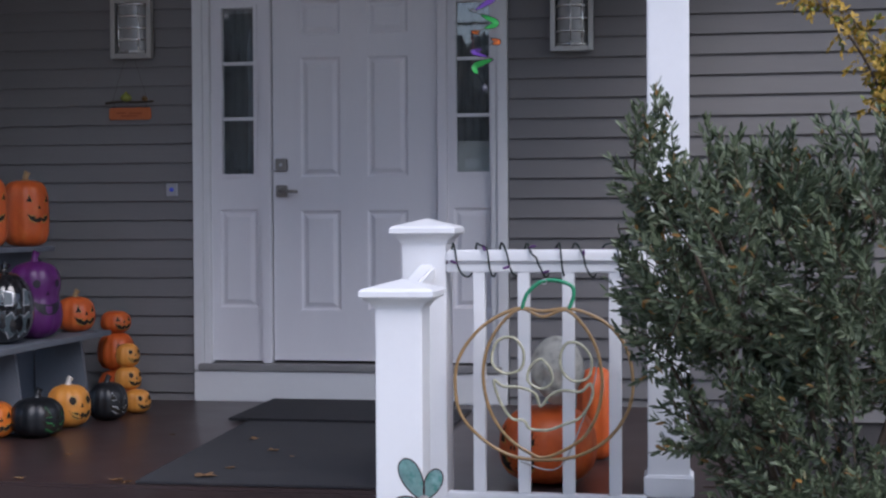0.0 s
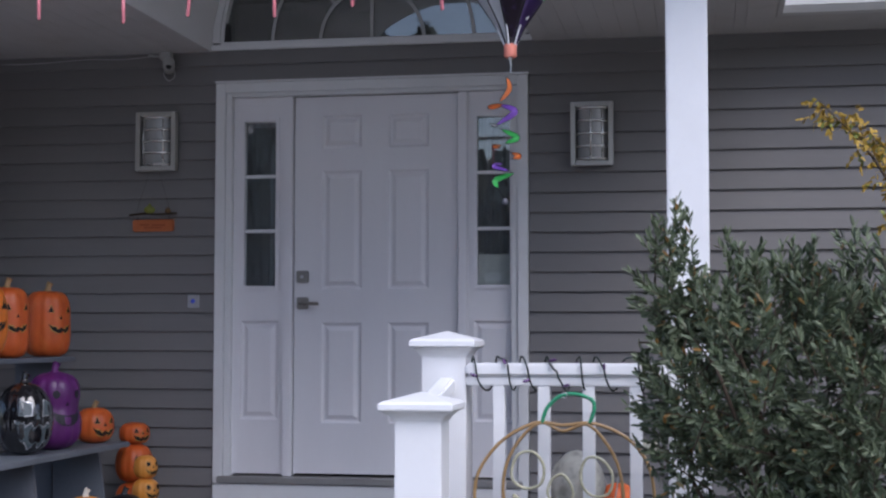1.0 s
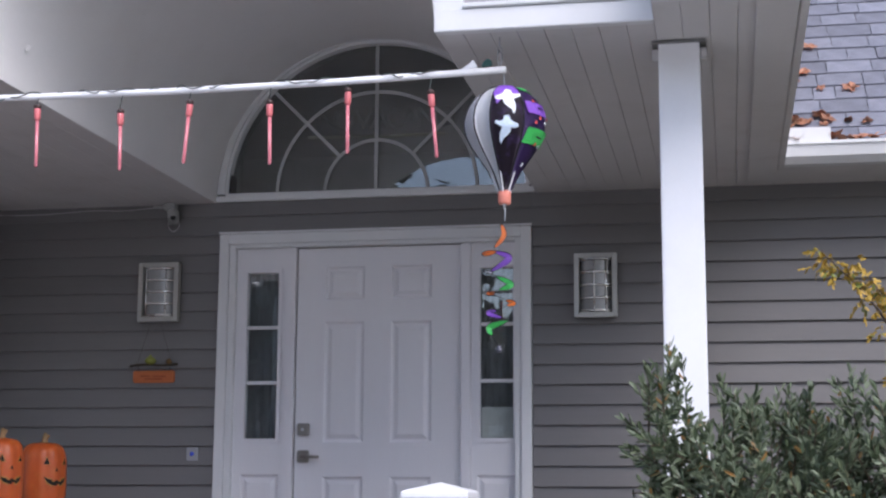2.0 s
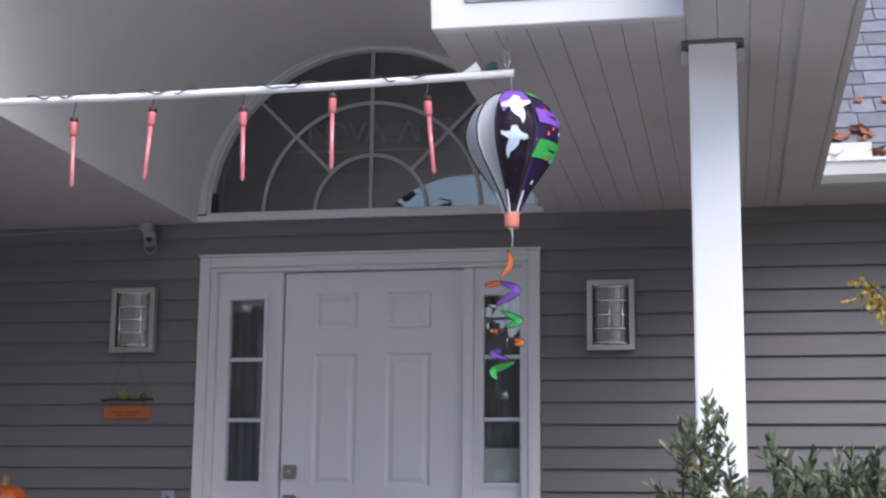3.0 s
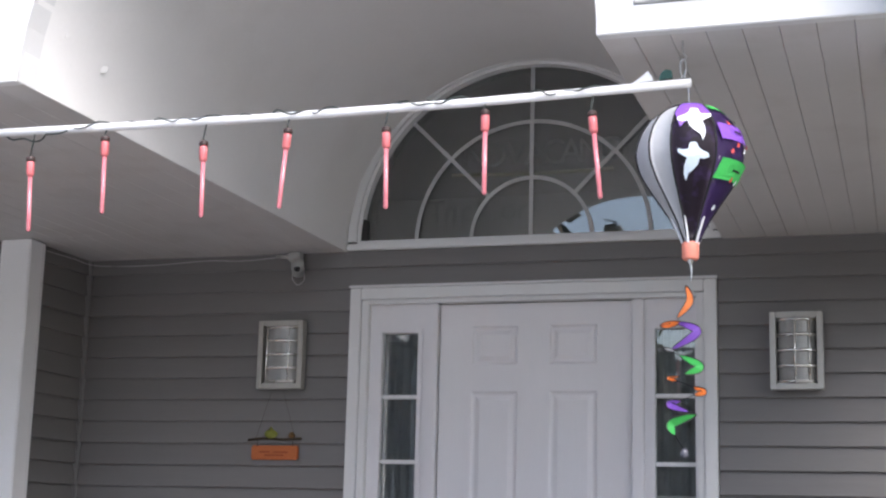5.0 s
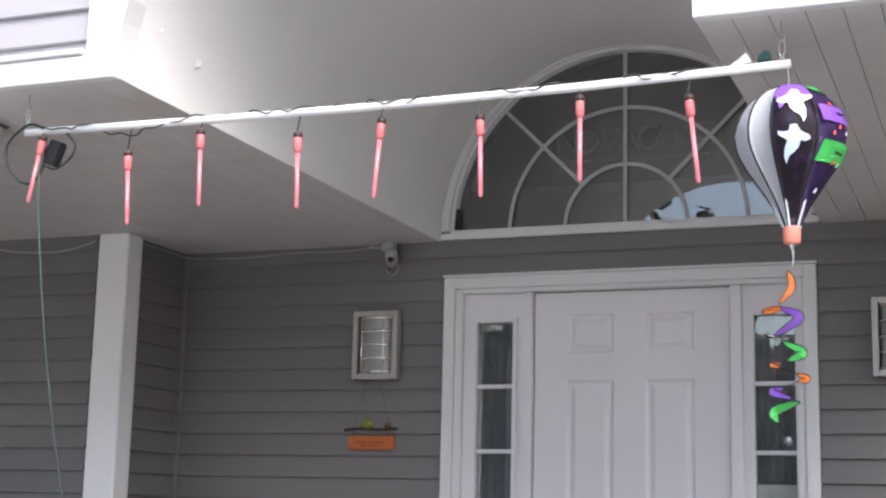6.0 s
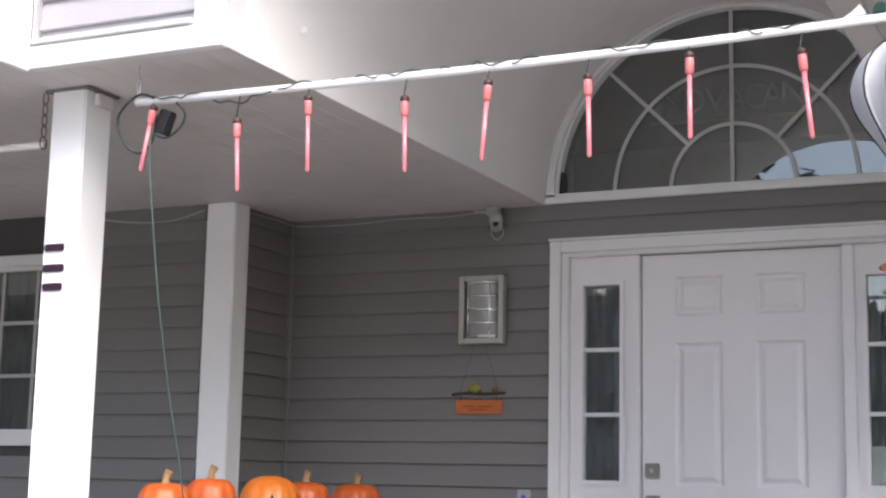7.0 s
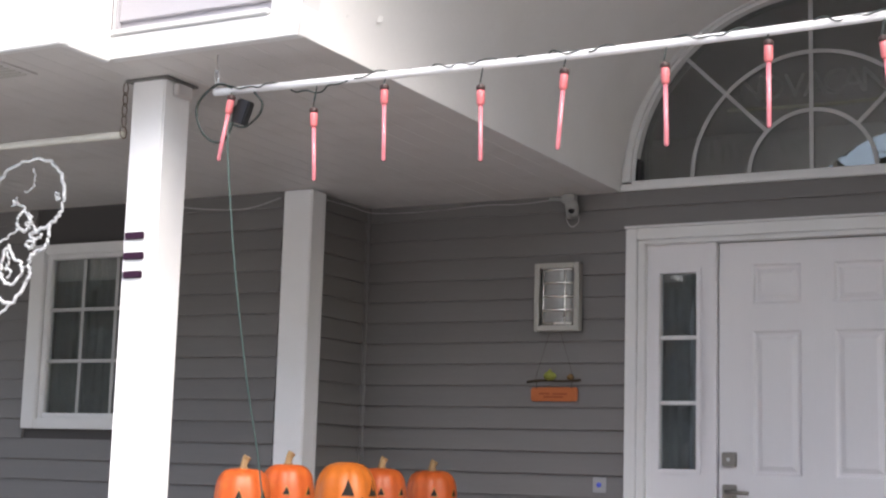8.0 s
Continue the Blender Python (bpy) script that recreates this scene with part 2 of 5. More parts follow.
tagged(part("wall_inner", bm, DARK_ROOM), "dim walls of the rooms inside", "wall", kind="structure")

# ---- soffits, vault, gable front ----
VX0, VX1, FRONT, GX = -0.466, 1.304, -2.76, -1.215


def soffit(name, x0, x1, y0, y1, step=0.1):
    bm = quad_box(bmesh.new(), x0, x1, y0, y1, SOFFIT_Z + 0.006, SOFFIT_Z + 0.05)
    n = max(1, round((x1 - x0) / step))
    w = (x1 - x0) / n
    for i in range(n):
        b = quad_box(bmesh.new(), x0 + i * w + 0.001, x0 + (i + 1) * w - 0.001, y0 + 0.001, y1 - 0.001, SOFFIT_Z, SOFFIT_Z + 0.02)
        bmesh.ops.bevel(b, geom=[e for e in b.edges if abs(e.verts[0].co.z - SOFFIT_Z) < 1e-4 and abs(e.verts[1].co.z - SOFFIT_Z) < 1e-4], offset=0.0016, segments=1, affect="EDGES")
        me = bpy.data.meshes.new("tmp")
        b.to_mesh(me)
        b.free()
        bm.from_mesh(me)
        bpy.data.meshes.remove(me)
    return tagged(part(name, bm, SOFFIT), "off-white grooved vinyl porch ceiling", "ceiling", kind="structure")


soffit("ceiling_left", -6.0, GX, -2.97, -0.56)
soffit("ceiling_middle", GX, VX0, FRONT, 0.0)
soffit("ceiling_corner", -1.86, GX, -0.56, 0.0)
soffit("ceiling_right", VX1, 2.055, FRONT, 0.0)
soffit("ceiling_end", 2.055, 2.52, -2.97, 0.0)
R = (VX1 - VX0) / 2
bm = bmesh.new()
rows = []
for y in [FRONT + 0.02 + (0.0 - FRONT - 0.02) * j / 12 for j in range(13)]:
    rows.append(([bm.verts.new((CX - 0.003 + R * math.cos(math.pi * k / 48), y, SOFFIT_Z + R * math.sin(math.pi * k / 48))) for k in range(49)],
                 [bm.verts.new((CX - 0.003 + (R + 0.04) * math.cos(math.pi * k / 48), y, SOFFIT_Z + (R + 0.04) * math.sin(math.pi * k / 48))) for k in range(49)]))
for (a, a2), (b, b2) in zip(rows, rows[1:]):
    for k in range(48):
        bm.faces.new((a[k], a[k + 1], b[k + 1], b[k]))
        bm.faces.new((a2[k], b2[k], b2[k + 1], a2[k + 1]))
tagged(part("ceiling_vault", bm, PLASTER, smooth=True), "smooth white barrel vault over the entry", "ceiling", kind="structure")


def gable_half(name, x0, x1, board0, board1):
    """One side of the gable front: frieze, corner boards, ledge and a sided panel, cut by the arch."""
    g = part(name, quad_box(bmesh.new(), x0 + 0.01, x1 - 0.01, FRONT + 0.035, FRONT + 0.1, SOFFIT_Z + 0.01, 3.6), WALL_CORE)
    tagged(g, "white-trimmed gable front with a sided panel", "gable", kind="structure")
    part("frieze", box(x0, x1, FRONT - 0.005, FRONT + 0.035, SOFFIT_Z - 0.004, SOFFIT_Z + 0.074, 0.003), WHITE, g)
    part("corner_board", box(x0, board0, FRONT + 0.003, FRONT + 0.035, SOFFIT_Z + 0.074, 3.6, 0.002), WHITE, g)
    part("corner_board", box(board1, x1, FRONT + 0.003, FRONT + 0.035, SOFFIT_Z + 0.074, 3.6, 0.003), WHITE, g)
    part("ledge", box(board0, board1, FRONT - 0.015, FRONT + 0.03, SOFFIT_Z + 0.076, SOFFIT_Z + 0.094, 0.004), WHITE, g)
    return g


gable_left = gable_half("gable_left", GX, VX0, GX + 0.008, -0.575)
part("panel_channel", box(GX + 0.0085, GX + 0.02, FRONT + 0.006, FRONT + 0.034, SOFFIT_Z + 0.095, 3.5, 0.002), mat("grey channel", (0.4, 0.39, 0.41), 0.5), gable_left)
gable_right = gable_half("gable_right", VX1, 2.055, 1.405, 1.97)
pts = [(CX - 0.003 + R * math.cos(math.pi * k / 32), SOFFIT_Z + R * math.sin(math.pi * k / 32)) for k in range(33)]
bm = bmesh.new()
for y in (FRONT + 0.002, FRONT + 0.1):
    for ring in ([(VX1, SOFFIT_Z), (VX1, 3.6), (CX, 3.6)] + pts[16::-1][:-1], [(CX, 3.6), (VX0, 3.6), (VX0, SOFFIT_Z)] + pts[:15:-1][1:]):
        bm.faces.new([bm.verts.new((x, y, z)) for x, z in ring])
for (xa, za), (xb, zb) in zip(pts, pts[1:]):
    bm.faces.new([bm.verts.new(p) for p in ((xa, FRONT + 0.002, za), (xb, FRONT + 0.002, zb), (xb, FRONT + 0.1, zb), (xa, FRONT + 0.1, za))])
tagged(part("gable_arch", bm, WHITE), "white arched front over the entry vault", "gable", kind="structure")
# gable roof over the porch and eaves at both sides; unseen roof slabs block skylight
bm = prism([(-1.7, 3.3), (CX, 4.75), (2.55, 3.3), (2.55, 3.38), (CX, 4.85), (-1.7, 3.38)], -3.1, 0.5)
tagged(part("porch_roof", bm, WALL_CORE), "unseen gabled porch roof added to block skylight", "roof", kind="structure")
tagged(part("gable_top", prism([(-1.2, 3.6), (2.06, 3.6), (CX, 4.75)], FRONT, FRONT + 0.1), SIDING), "sided peak of the gable", "gable", kind="structure")
tagged(part("fascia_left", box(-6.0, GX + 0.008, -3.0, -2.965, SOFFIT_Z - 0.012, 2.62, 0.004), WHITE), "white eave board of the porch roof", "fascia", kind="structure")
tagged(part("fascia_return", box(GX - 0.02, GX + 0.004, -2.964, FRONT - 0.001, SOFFIT_Z - 0.012, 2.62, 0.003), WHITE), "white return of the eave board", "fascia", kind="structure")
tagged(part("fascia_right", box(2.058, 2.56, -3.0, -2.965, SOFFIT_Z - 0.012, 2.62, 0.004), WHITE), "white eave board of the porch roof", "fascia", kind="structure")
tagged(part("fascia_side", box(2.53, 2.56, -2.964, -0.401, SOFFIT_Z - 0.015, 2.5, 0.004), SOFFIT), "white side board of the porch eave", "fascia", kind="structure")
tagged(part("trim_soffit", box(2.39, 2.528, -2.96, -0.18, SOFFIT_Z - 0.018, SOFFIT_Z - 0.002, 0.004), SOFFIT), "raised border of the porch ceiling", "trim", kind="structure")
bm = bmesh.new()
for a, b in (((-6.0, -3.0, 2.62), (-1.2, 0.6, 4.4)), ((2.06, -3.0, 2.62), (2.56, 0.6, 4.4))):
    bm.faces.new([bm.verts.new(p) for p in ((a[0], a[1], a[2]), (b[0], a[1], a[2]), (b[0], b[1], b[2]), (a[0], b[1], b[2]))])
tagged(part("eave_roof", bm, WALL_CORE), "unseen low roof slabs added beside the gable", "roof", kind="structure")

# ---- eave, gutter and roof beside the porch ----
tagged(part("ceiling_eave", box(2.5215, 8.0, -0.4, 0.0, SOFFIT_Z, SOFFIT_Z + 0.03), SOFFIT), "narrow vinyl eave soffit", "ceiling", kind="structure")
gutter = tagged(part("gutter", prism([(0, 0), (0.06, 0.0), (0.1, 0.03), (0.112, 0.085), (0.12, 0.085), (0.12, 0.1), (0.102, 0.1), (0.092, 0.035), (0.058, 0.008), (0.008, 0.008), (0.008, 0.1), (0, 0.1)], 0, 5.5), WHITE),
                "white aluminium gutter with dead leaves in it", "gutter", kind="structure")
gutter.matrix_basis = Matrix(((0, 1, 0, 2.51), (-1, 0, 0, -0.4), (0, 0, 1, SOFFIT_Z), (0, 0, 0, 1)))
part("end_cap", box(-0.003, 0.125, -0.012, 0.0, -0.003, 0.102, 0.003), WHITE, gutter)
part("splash_guard", box(0.098, 0.103, 0.06, 0.27, 0.09, 0.17, 0.002), WHITE, gutter, "bent white metal splash guard")

# ---- door, sidelights, arched window ----
CASE0, CASE1, HEAD = -0.432, 1.276, 2.11
casing = thing("door_casing", "white stepped casing round the entry door", "trim", kind="structure")
for a, b in ((CASE0, CASE0 + 0.055), (CASE1 - 0.055, CASE1)):
    part("outer_board", box(a, b, -0.034, 0.02, -0.05, HEAD, 0.004), WHITE, casing)
for a, b in ((CASE0 + 0.056, CASE0 + 0.09), (CASE1 - 0.09, CASE1 - 0.056)):
    part("inner_board", box(a, b, -0.022, 0.06, -0.05, HEAD - 0.056, 0.004), WHITE, casing)
part("head_board", box(CASE0 + 0.0555, CASE1 - 0.0555, -0.033, 0.02, HEAD - 0.054, HEAD, 0.004), WHITE, casing)
part("head_inner_board", box(CASE0 + 0.0905, CASE1 - 0.0905, -0.021, 0.06, HEAD - 0.075, HEAD - 0.055, 0.003), WHITE, casing)
part("drip_cap", box(CASE0 - 0.004, CASE1 + 0.004, -0.042, 0.01, HEAD + 0.001, HEAD + 0.012, 0.002), WHITE, casing)
part("sill_board", box(CASE0 + 0.005, CASE1 - 0.005, -0.05, 0.0, FLOOR_Z, -0.052, 0.006), WHITE, casing, "scuffed white board under the sill")
part("threshold", box(CASE0 + 0.03, CASE1 - 0.03, -0.06, 0.08, -0.05, -0.012, 0.006), THRESHOLD, casing, "worn grey metal threshold")
for a, b in ((-0.058, -0.006), (0.899, 0.951)):
    part("mullion_post", box(a, b, -0.004, 0.09, -0.012, HEAD - 0.076, 0.005), DOOR, casing)


def nested(bm, x0, x1, z0, z1, steps):
    """Nested rectangles, each (inset, y), closed by a field in the middle."""
    rings = []
    for inset, y in steps:
        rings.append([bm.verts.new(p) for p in ((x0 + inset, y, z0 + inset), (x1 - inset, y, z0 + inset), (x1 - inset, y, z1 - inset), (x0 + inset, y, z1 - inset))])
    for a, b in zip(rings, rings[1:]):
        for k in range(4):
            bm.faces.new((a[k], a[(k + 1) % 4], b[(k + 1) % 4], b[k]))
    bm.faces.new(rings[-1])
    return bm


RAISED = ((0, 0), (0.004, 0.001), (0.013, 0.011), (0.022, 0.012), (0.042, 0.002), (0.045, 0.001))
door = thing("door_1", "closed white six-panel entry door", "door", at=(0, 0.028, 0), kind="structure")
xs, zs = (0.0, 0.15, 0.373, 0.515, 0.74, 0.893), (0.004, 0.27, 0.81, 0.985, 1.63, 1.745, 1.93, 2.03)
bm = bmesh.new()
panels = []
for i in range(5):
    for j in range(7):
        if i in (1, 3) and j in (1, 3, 5):
            panels.append((xs[i], xs[i + 1], zs[j], zs[j + 1]))
        else:
            bm.faces.new([bm.verts.new(p) for p in ((xs[i], 0, zs[j]), (xs[i + 1], 0, zs[j]), (xs[i + 1], 0, zs[j + 1]), (xs[i], 0, zs[j + 1]))])
quad_box(bm, 0, 0.893, 0.014, 0.045, 0.004, 2.03)
for a, b in (((0, 0.004), (0.893, 0.004)), ((0.893, 0.004), (0.893, 2.03)), ((0.893, 2.03), (0, 2.03)), ((0, 2.03), (0, 0.004))):
    bm.faces.new([bm.verts.new(p) for p in ((a[0], 0, a[1]), (b[0], 0, b[1]), (b[0], 0.014, b[1]), (a[0], 0.014, a[1]))])
bmesh.ops.remove_doubles(bm, verts=bm.verts[:], dist=1e-5)
part("slab", bm, DOOR, door)
for p in panels:
    part("panel", nested(bmesh.new(), *p, RAISED), DOOR, door)
lock = part("deadbolt", box(0.018, 0.082, -0.028, 0.0, 1.022, 1.087, 0.005), PEWTER, door, "square satin nickel deadbolt")
part("keyway", box(0.042, 0.058, -0.034, -0.0285, 1.046, 1.062, 0.002), STEEL, lock)
rose = part("handle_rose", box(0.018, 0.082, -0.022, 0.0, 0.88, 0.945, 0.005), PEWTER, door, "square satin nickel handle plate")
part("lever", tube([(0.05, -0.02, 0.912), (0.05, -0.055, 0.912), (0.058, -0.062, 0.912), (0.15, -0.062, 0.909)], [0.011, 0.011, 0.01, 0.008], 10), PEWTER, rose, smooth=True)
# Dark strips stand in for the shade in the gaps round the door.
tagged(part("door_gap_shade", box(-0.005, 0.0, 0.04, 0.05, 0.0, 2.04), WALL_CORE), "dark strip for the shaded gap at the door's hinge side", "trim", kind="structure")
tagged(part("door_head_shade", box(-0.004, 0.897, 0.042, 0.052, 2.031, 2.044), WALL_CORE), "dark strip for the shaded gap over the door", "trim", kind="structure")

CURTAIN = mat("pale sheer curtain", (0.4, 0.42, 0.46), 0.9, var=0.15, scale=5, stretch=(6, 1, 0.3))
PAPER = mat("off-white paper", (0.7, 0.69, 0.66), 0.8, var=0.05)


def sidelight(x0, x1, g0, g1, label):
    s = thing("sidelight", label, "window", at=(0, 0.02, 0), kind="structure")
    a, b, c, d, e, f = 0.0, 0.285, 0.82, 1.007, 1.9, 2.04
    p0, p1 = g0 - 0.02, g1 + 0.02
    for z0, z1 in ((a, b), (c, d), (e, f)):
        part("rail", quad_box(bmesh.new(), x0, x1, 0, 0.04, z0, z1), DOOR, s)
    for u0, u1 in ((x0, g0), (g1, x1)):
        part("stile", quad_box(bmesh.new(), u0, u1, 0, 0.04, d, e), DOOR, s)
    for u0, u1 in ((x0, p0), (p1, x1)):
        part("stile", quad_box(bmesh.new(), u0, u1, 0, 0.04, b, c), DOOR, s)
    part("panel", nested(bmesh.new(), p0, p1, b, c, RAISED), DOOR, s)
    for u0, u1, z0, z1 in ((g0 - 0.022, g0, d - 0.022, e + 0.022), (g1, g1 + 0.022, d - 0.022, e + 0.022), (g0, g1, e, e + 0.022), (g0, g1, d - 0.022, d)):
        part("glazing_bead", box(u0, u1, -0.011, -0.001, z0, z1, 0.003), DOOR, s)
    for z in (d + (e - d) / 3, d + 2 * (e - d) / 3):
        part("muntin", box(g0, g1, 0.004, 0.018, z - 0.009, z + 0.009, 0.003), WHITE, s)
    for k in range(3):
        pane = part("pane", box(g0, g1, 0.02, 0.024, d + k * (e - d) / 3, d + (k + 1) * (e - d) / 3 - 0.001), GLASS, s)
        pane.visible_shadow = False
    return s


sidelight(-0.356, -0.059, -0.28, -0.104, "narrow three-pane sidelight with a sheer curtain")
sidelight(0.952, 1.19, 0.999, 1.175, "narrow three-pane sidelight with a paper notice inside")
bm = bmesh.new()
ring = [(-0.33 + 0.012 * k, 0.13 + 0.004 * math.sin(k * 1.7)) for k in range(26)]
for (xa, ya), (xb, yb) in zip(ring, ring[1:]):
    bm.faces.new([bm.verts.new(p) for p in ((xa, ya, 0.02), (xb, yb, 0.02), (xb, yb, 1.98), (xa, ya, 1.98))])
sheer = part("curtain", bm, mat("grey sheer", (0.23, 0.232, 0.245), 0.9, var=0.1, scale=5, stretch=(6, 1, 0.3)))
tagged(sheer, "grey sheer curtain behind the sidelight", "curtain")
bm = tube([(-0.145, 0.112, 1.0), (-0.143, 0.11, 1.4), (-0.15, 0.112, 1.7), (-0.15, 0.113, 1.8)], [0.02, 0.018, 0.016, 0.002], 8)
tagged(part("curtain_fold", bm, CURTAIN, smooth=True), "pale fold of a sheer curtain", "curtain")
# Added mottled grey sheet that stands in for pale reflections in this sidelight.
bm = bmesh.new()
ring = [(0.97 + 0.012 * k, 0.12 + 0.006 * math.sin(k * 1.9)) for k in range(20)]
for (xa, ya), (xb, yb) in zip(ring, ring[1:]):
    bm.faces.new([bm.verts.new(p) for p in ((xa, ya, 0.02), (xb, yb, 0.02), (xb, yb, 1.98), (xa, ya, 1.98))])
tagged(part("curtain", bm, mat("mottled grey pane backing", (0.27, 0.27, 0.275), 0.9, var=0.5, scale=6)), "mottled grey sheet added behind the sidelight in place of reflections", "curtain")
tagged(part("paper_notice", box(1.002, 1.172, 0.052, 0.054, 1.01, 1.17), PAPER), "white paper notice taped inside the sidelight", "notice")
tagged(part("paper_slip", box(1.04, 1.12, 0.0495, 0.051, 1.025, 1.075), mat("white card", (0.85, 0.85, 0.84), 0.7)), "small white card inside the sidelight", "card")

arch = thing("window_1", "half-round window over the door with curved grilles", "window", kind="structure")


def arc_bar(r0, r1, y0, y1, n=36, z=ARCH_Z):
    bm = bmesh.new()
    rings = []
    for k in range(n + 1):
        a = math.pi * k / n
        rings.append([bm.verts.new((CX + r * math.cos(a), y, z + r * math.sin(a))) for r, y in ((r0, y0), (r1, y0), (r1, y1), (r0, y1))])
    for a, b in zip(rings, rings[1:]):
        for i in range(4):
            bm.faces.new((a[i], a[(i + 1) % 4], b[(i + 1) % 4], b[i]))
    bm.faces.new(rings[0])
    bm.faces.new(rings[-1][::-1])
    return bm


part("arch_trim", arc_bar(0.838, 0.872, -0.03, 0.03), WHITE, arch)
part("arch_bead", arc_bar(0.822, 0.8375, -0.012, 0.04), WHITE, arch)
part("arch_rim", arc_bar(0.8725, 0.884, -0.018, 0.0), WHITE, arch)
part("window_sill", box(VX0 + 0.004, VX1 - 0.004, -0.036, 0.03, ARCH_Z - 0.042, ARCH_Z - 0.012, 0.005), WHITE, arch)
part("bottom_rail", box(CX - 0.838, CX + 0.838, -0.012, 0.04, ARCH_Z - 0.011, ARCH_Z + 0.006, 0.003), WHITE, arch)
MUNTIN = mat("pale grille bar", (0.42, 0.42, 0.42), 0.5)
part("grille_arc", arc_bar(0.277, 0.295, 0.03, 0.038), MUNTIN, arch)
part("grille_arc", arc_bar(0.547, 0.565, 0.03, 0.038), MUNTIN, arch)
part("grille_bar", box(CX - 0.009, CX + 0.009, 0.0295, 0.0385, ARCH_Z, ARCH_Z + 0.825), MUNTIN, arch)
for s in (-1, 1):
    b = box(0.29, 0.822, 0.0292, 0.0392, -0.009, 0.009)
    bmesh.ops.transform(b, matrix=pose(CX, 0, ARCH_Z) @ pose(0, 0, 0, 0, -45 if s > 0 else -135, 0), verts=b.verts[:])
    part("grille_bar", b, MUNTIN, arch)
pane = part("pane", prism(arch_points(0.83), 0.044, 0.048), GLASS, arch)
pane.visible_shadow = False


def lettering(name, body, size, at, material, label):
    """Upright letters, each a part of its own."""
    owner = thing(name, label, "lettering", at=at)
    x = -0.25 * size * len(body)
    for ch in body:
        if ch != " ":
            cu = bpy.data.curves.new(name, "FONT")
            cu.body, cu.size, cu.extrude = ch, size, 0.001
            tmp = bpy.data.objects.new(name, cu)
            me = bpy.data.meshes.new_from_object(tmp)
            bpy.data.objects.remove(tmp)
            me.materials.clear()
            me.materials.append(material)
            ob = new("letter", me)
            ob.parent = owner
            ob.matrix_basis = pose(x, 0, 0, 90, 0, 0)
        x += size * (0.28 if ch in " ri" else 0.52)
    return owner


CHALK = mat("faint chalk lettering", (0.11, 0.11, 0.108), 0.9, var=0.3, scale=20)
lettering("window_lettering", "NO VACANCY", 0.165, (CX + 0.06, 0.075, ARCH_Z + 0.36), CHALK, "faint pale hand lettering inside the arched window")
lettering("window_lettering", "Trick or", 0.15, (CX - 0.22, 0.075, ARCH_Z + 0.1), mat("very faint chalk", (0.062, 0.062, 0.062), 0.9), "very faint lettering inside the arched window")
tagged(part("window_garland", tube([(CX - 0.4, 0.075, ARCH_Z + 0.325), (CX, 0.075, ARCH_Z + 0.315), (CX + 0.38, 0.075, ARCH_Z + 0.32)], 0.008, 6), mat("dull yellow cord", (0.16, 0.15, 0.06), 0.8)),
       "dull yellow cord inside the arched window", "cord")

# ---- window under the left porch ----
win = thing("window_2", "white grilled window with a curtain, under the porch", "window", at=(0.022, 0, 0), kind="structure")
for a, b, c, d in ((-3.6, -3.5, 1.125, 2.09), (-2.77, -2.67, 1.125, 2.09), (-3.499, -2.771, 2.035, 2.09), (-3.499, -2.771, 1.125, 1.18)):
    part("window_frame", box(a, b, -0.602, -0.53, c, d, 0.006), WHITE, win)
for a, b, c, d in ((-3.499, -3.465, 1.181, 2.034), (-2.805, -2.771, 1.181, 2.034), (-3.464, -2.806, 1.181, 1.206), (-3.464, -2.806, 2.012, 2.034)):
    part("sash", box(a, b, -0.585, -0.54, c, d, 0.004), WHITE, win)
for k in (1, 2):
    x = -3.465 + 0.66 * k / 3
    part("muntin", box(x - 0.009, x + 0.009, -0.574, -0.566, 1.206, 2.012, 0.002), MUNTIN, win)
    z = 1.206 + 0.806 * k / 3
    part("muntin", box(-3.465, -2.805, -0.576, -0.5645, z - 0.009, z + 0.009, 0.002), MUNTIN, win)
pane = part("pane", box(-3.465, -2.805, -0.562, -0.558, 1.206, 2.012), GLASS, win)
pane.visible_shadow = False
# Curtain belongs at the right only; widened to grey the otherwise black panes.
bm = bmesh.new()
ring = [(-3.49 + 0.012 * k, -0.515 + 0.007 * math.sin(k * 1.3)) for k in range(60)]
for (xa, ya), (xb, yb) in zip(ring, ring[1:]):
    bm.faces.new([bm.verts.new(p) for p in ((xa, ya, 1.1), (xb, yb, 1.1), (xb, yb, 2.1), (xa, ya, 2.1))])
tagged(part("curtain", bm, mat("grey curtain backing", (0.16, 0.16, 0.16), 0.9, var=0.2, scale=6), smooth=True), "grey curtain spread over the whole grilled window to grey its panes", "curtain")

# ---- posts ----
post_l = thing("porch_post", "square white vinyl porch post", "post", at=(-1.245, -2.445, FLOOR_Z), group="porch posts")
H = SOFFIT_Z - FLOOR_Z - 0.003
part("shaft", box(-0.072, 0.072, -0.072, 0.072, 0.0, H, 0.006), VINYL, post_l)
part("foot_trim", box(-0.086, 0.086, -0.086, 0.086, 0.001, 0.08, 0.008), VINYL, post_l)
part("top_flange", box(-0.094, 0.094, -0.086, 0.086, H - 0.007, H + 0.001, 0.002), mat("dark grey flange", (0.16, 0.155, 0.15), 0.7, var=0.2), post_l, "dark grey flange")
for s in (-1, 1):
    part("bracket", box(s * 0.085 - 0.012, s * 0.085 + 0.012, -0.03, 0.05, H - 0.055, H - 0.0125, 0.003), SOFFIT, post_l)
post_r = copy_thing(post_l, pose(2.13, -2.445, FLOOR_Z))
corner_post = thing("corner_post", "square white post at the corner of the wall", "post", at=(-1.895, -0.535, FLOOR_Z), group="porch posts")
part("shaft", box(-0.08, 0.083, -0.065, 0.045, 0, H, 0.006), VINYL, corner_post)
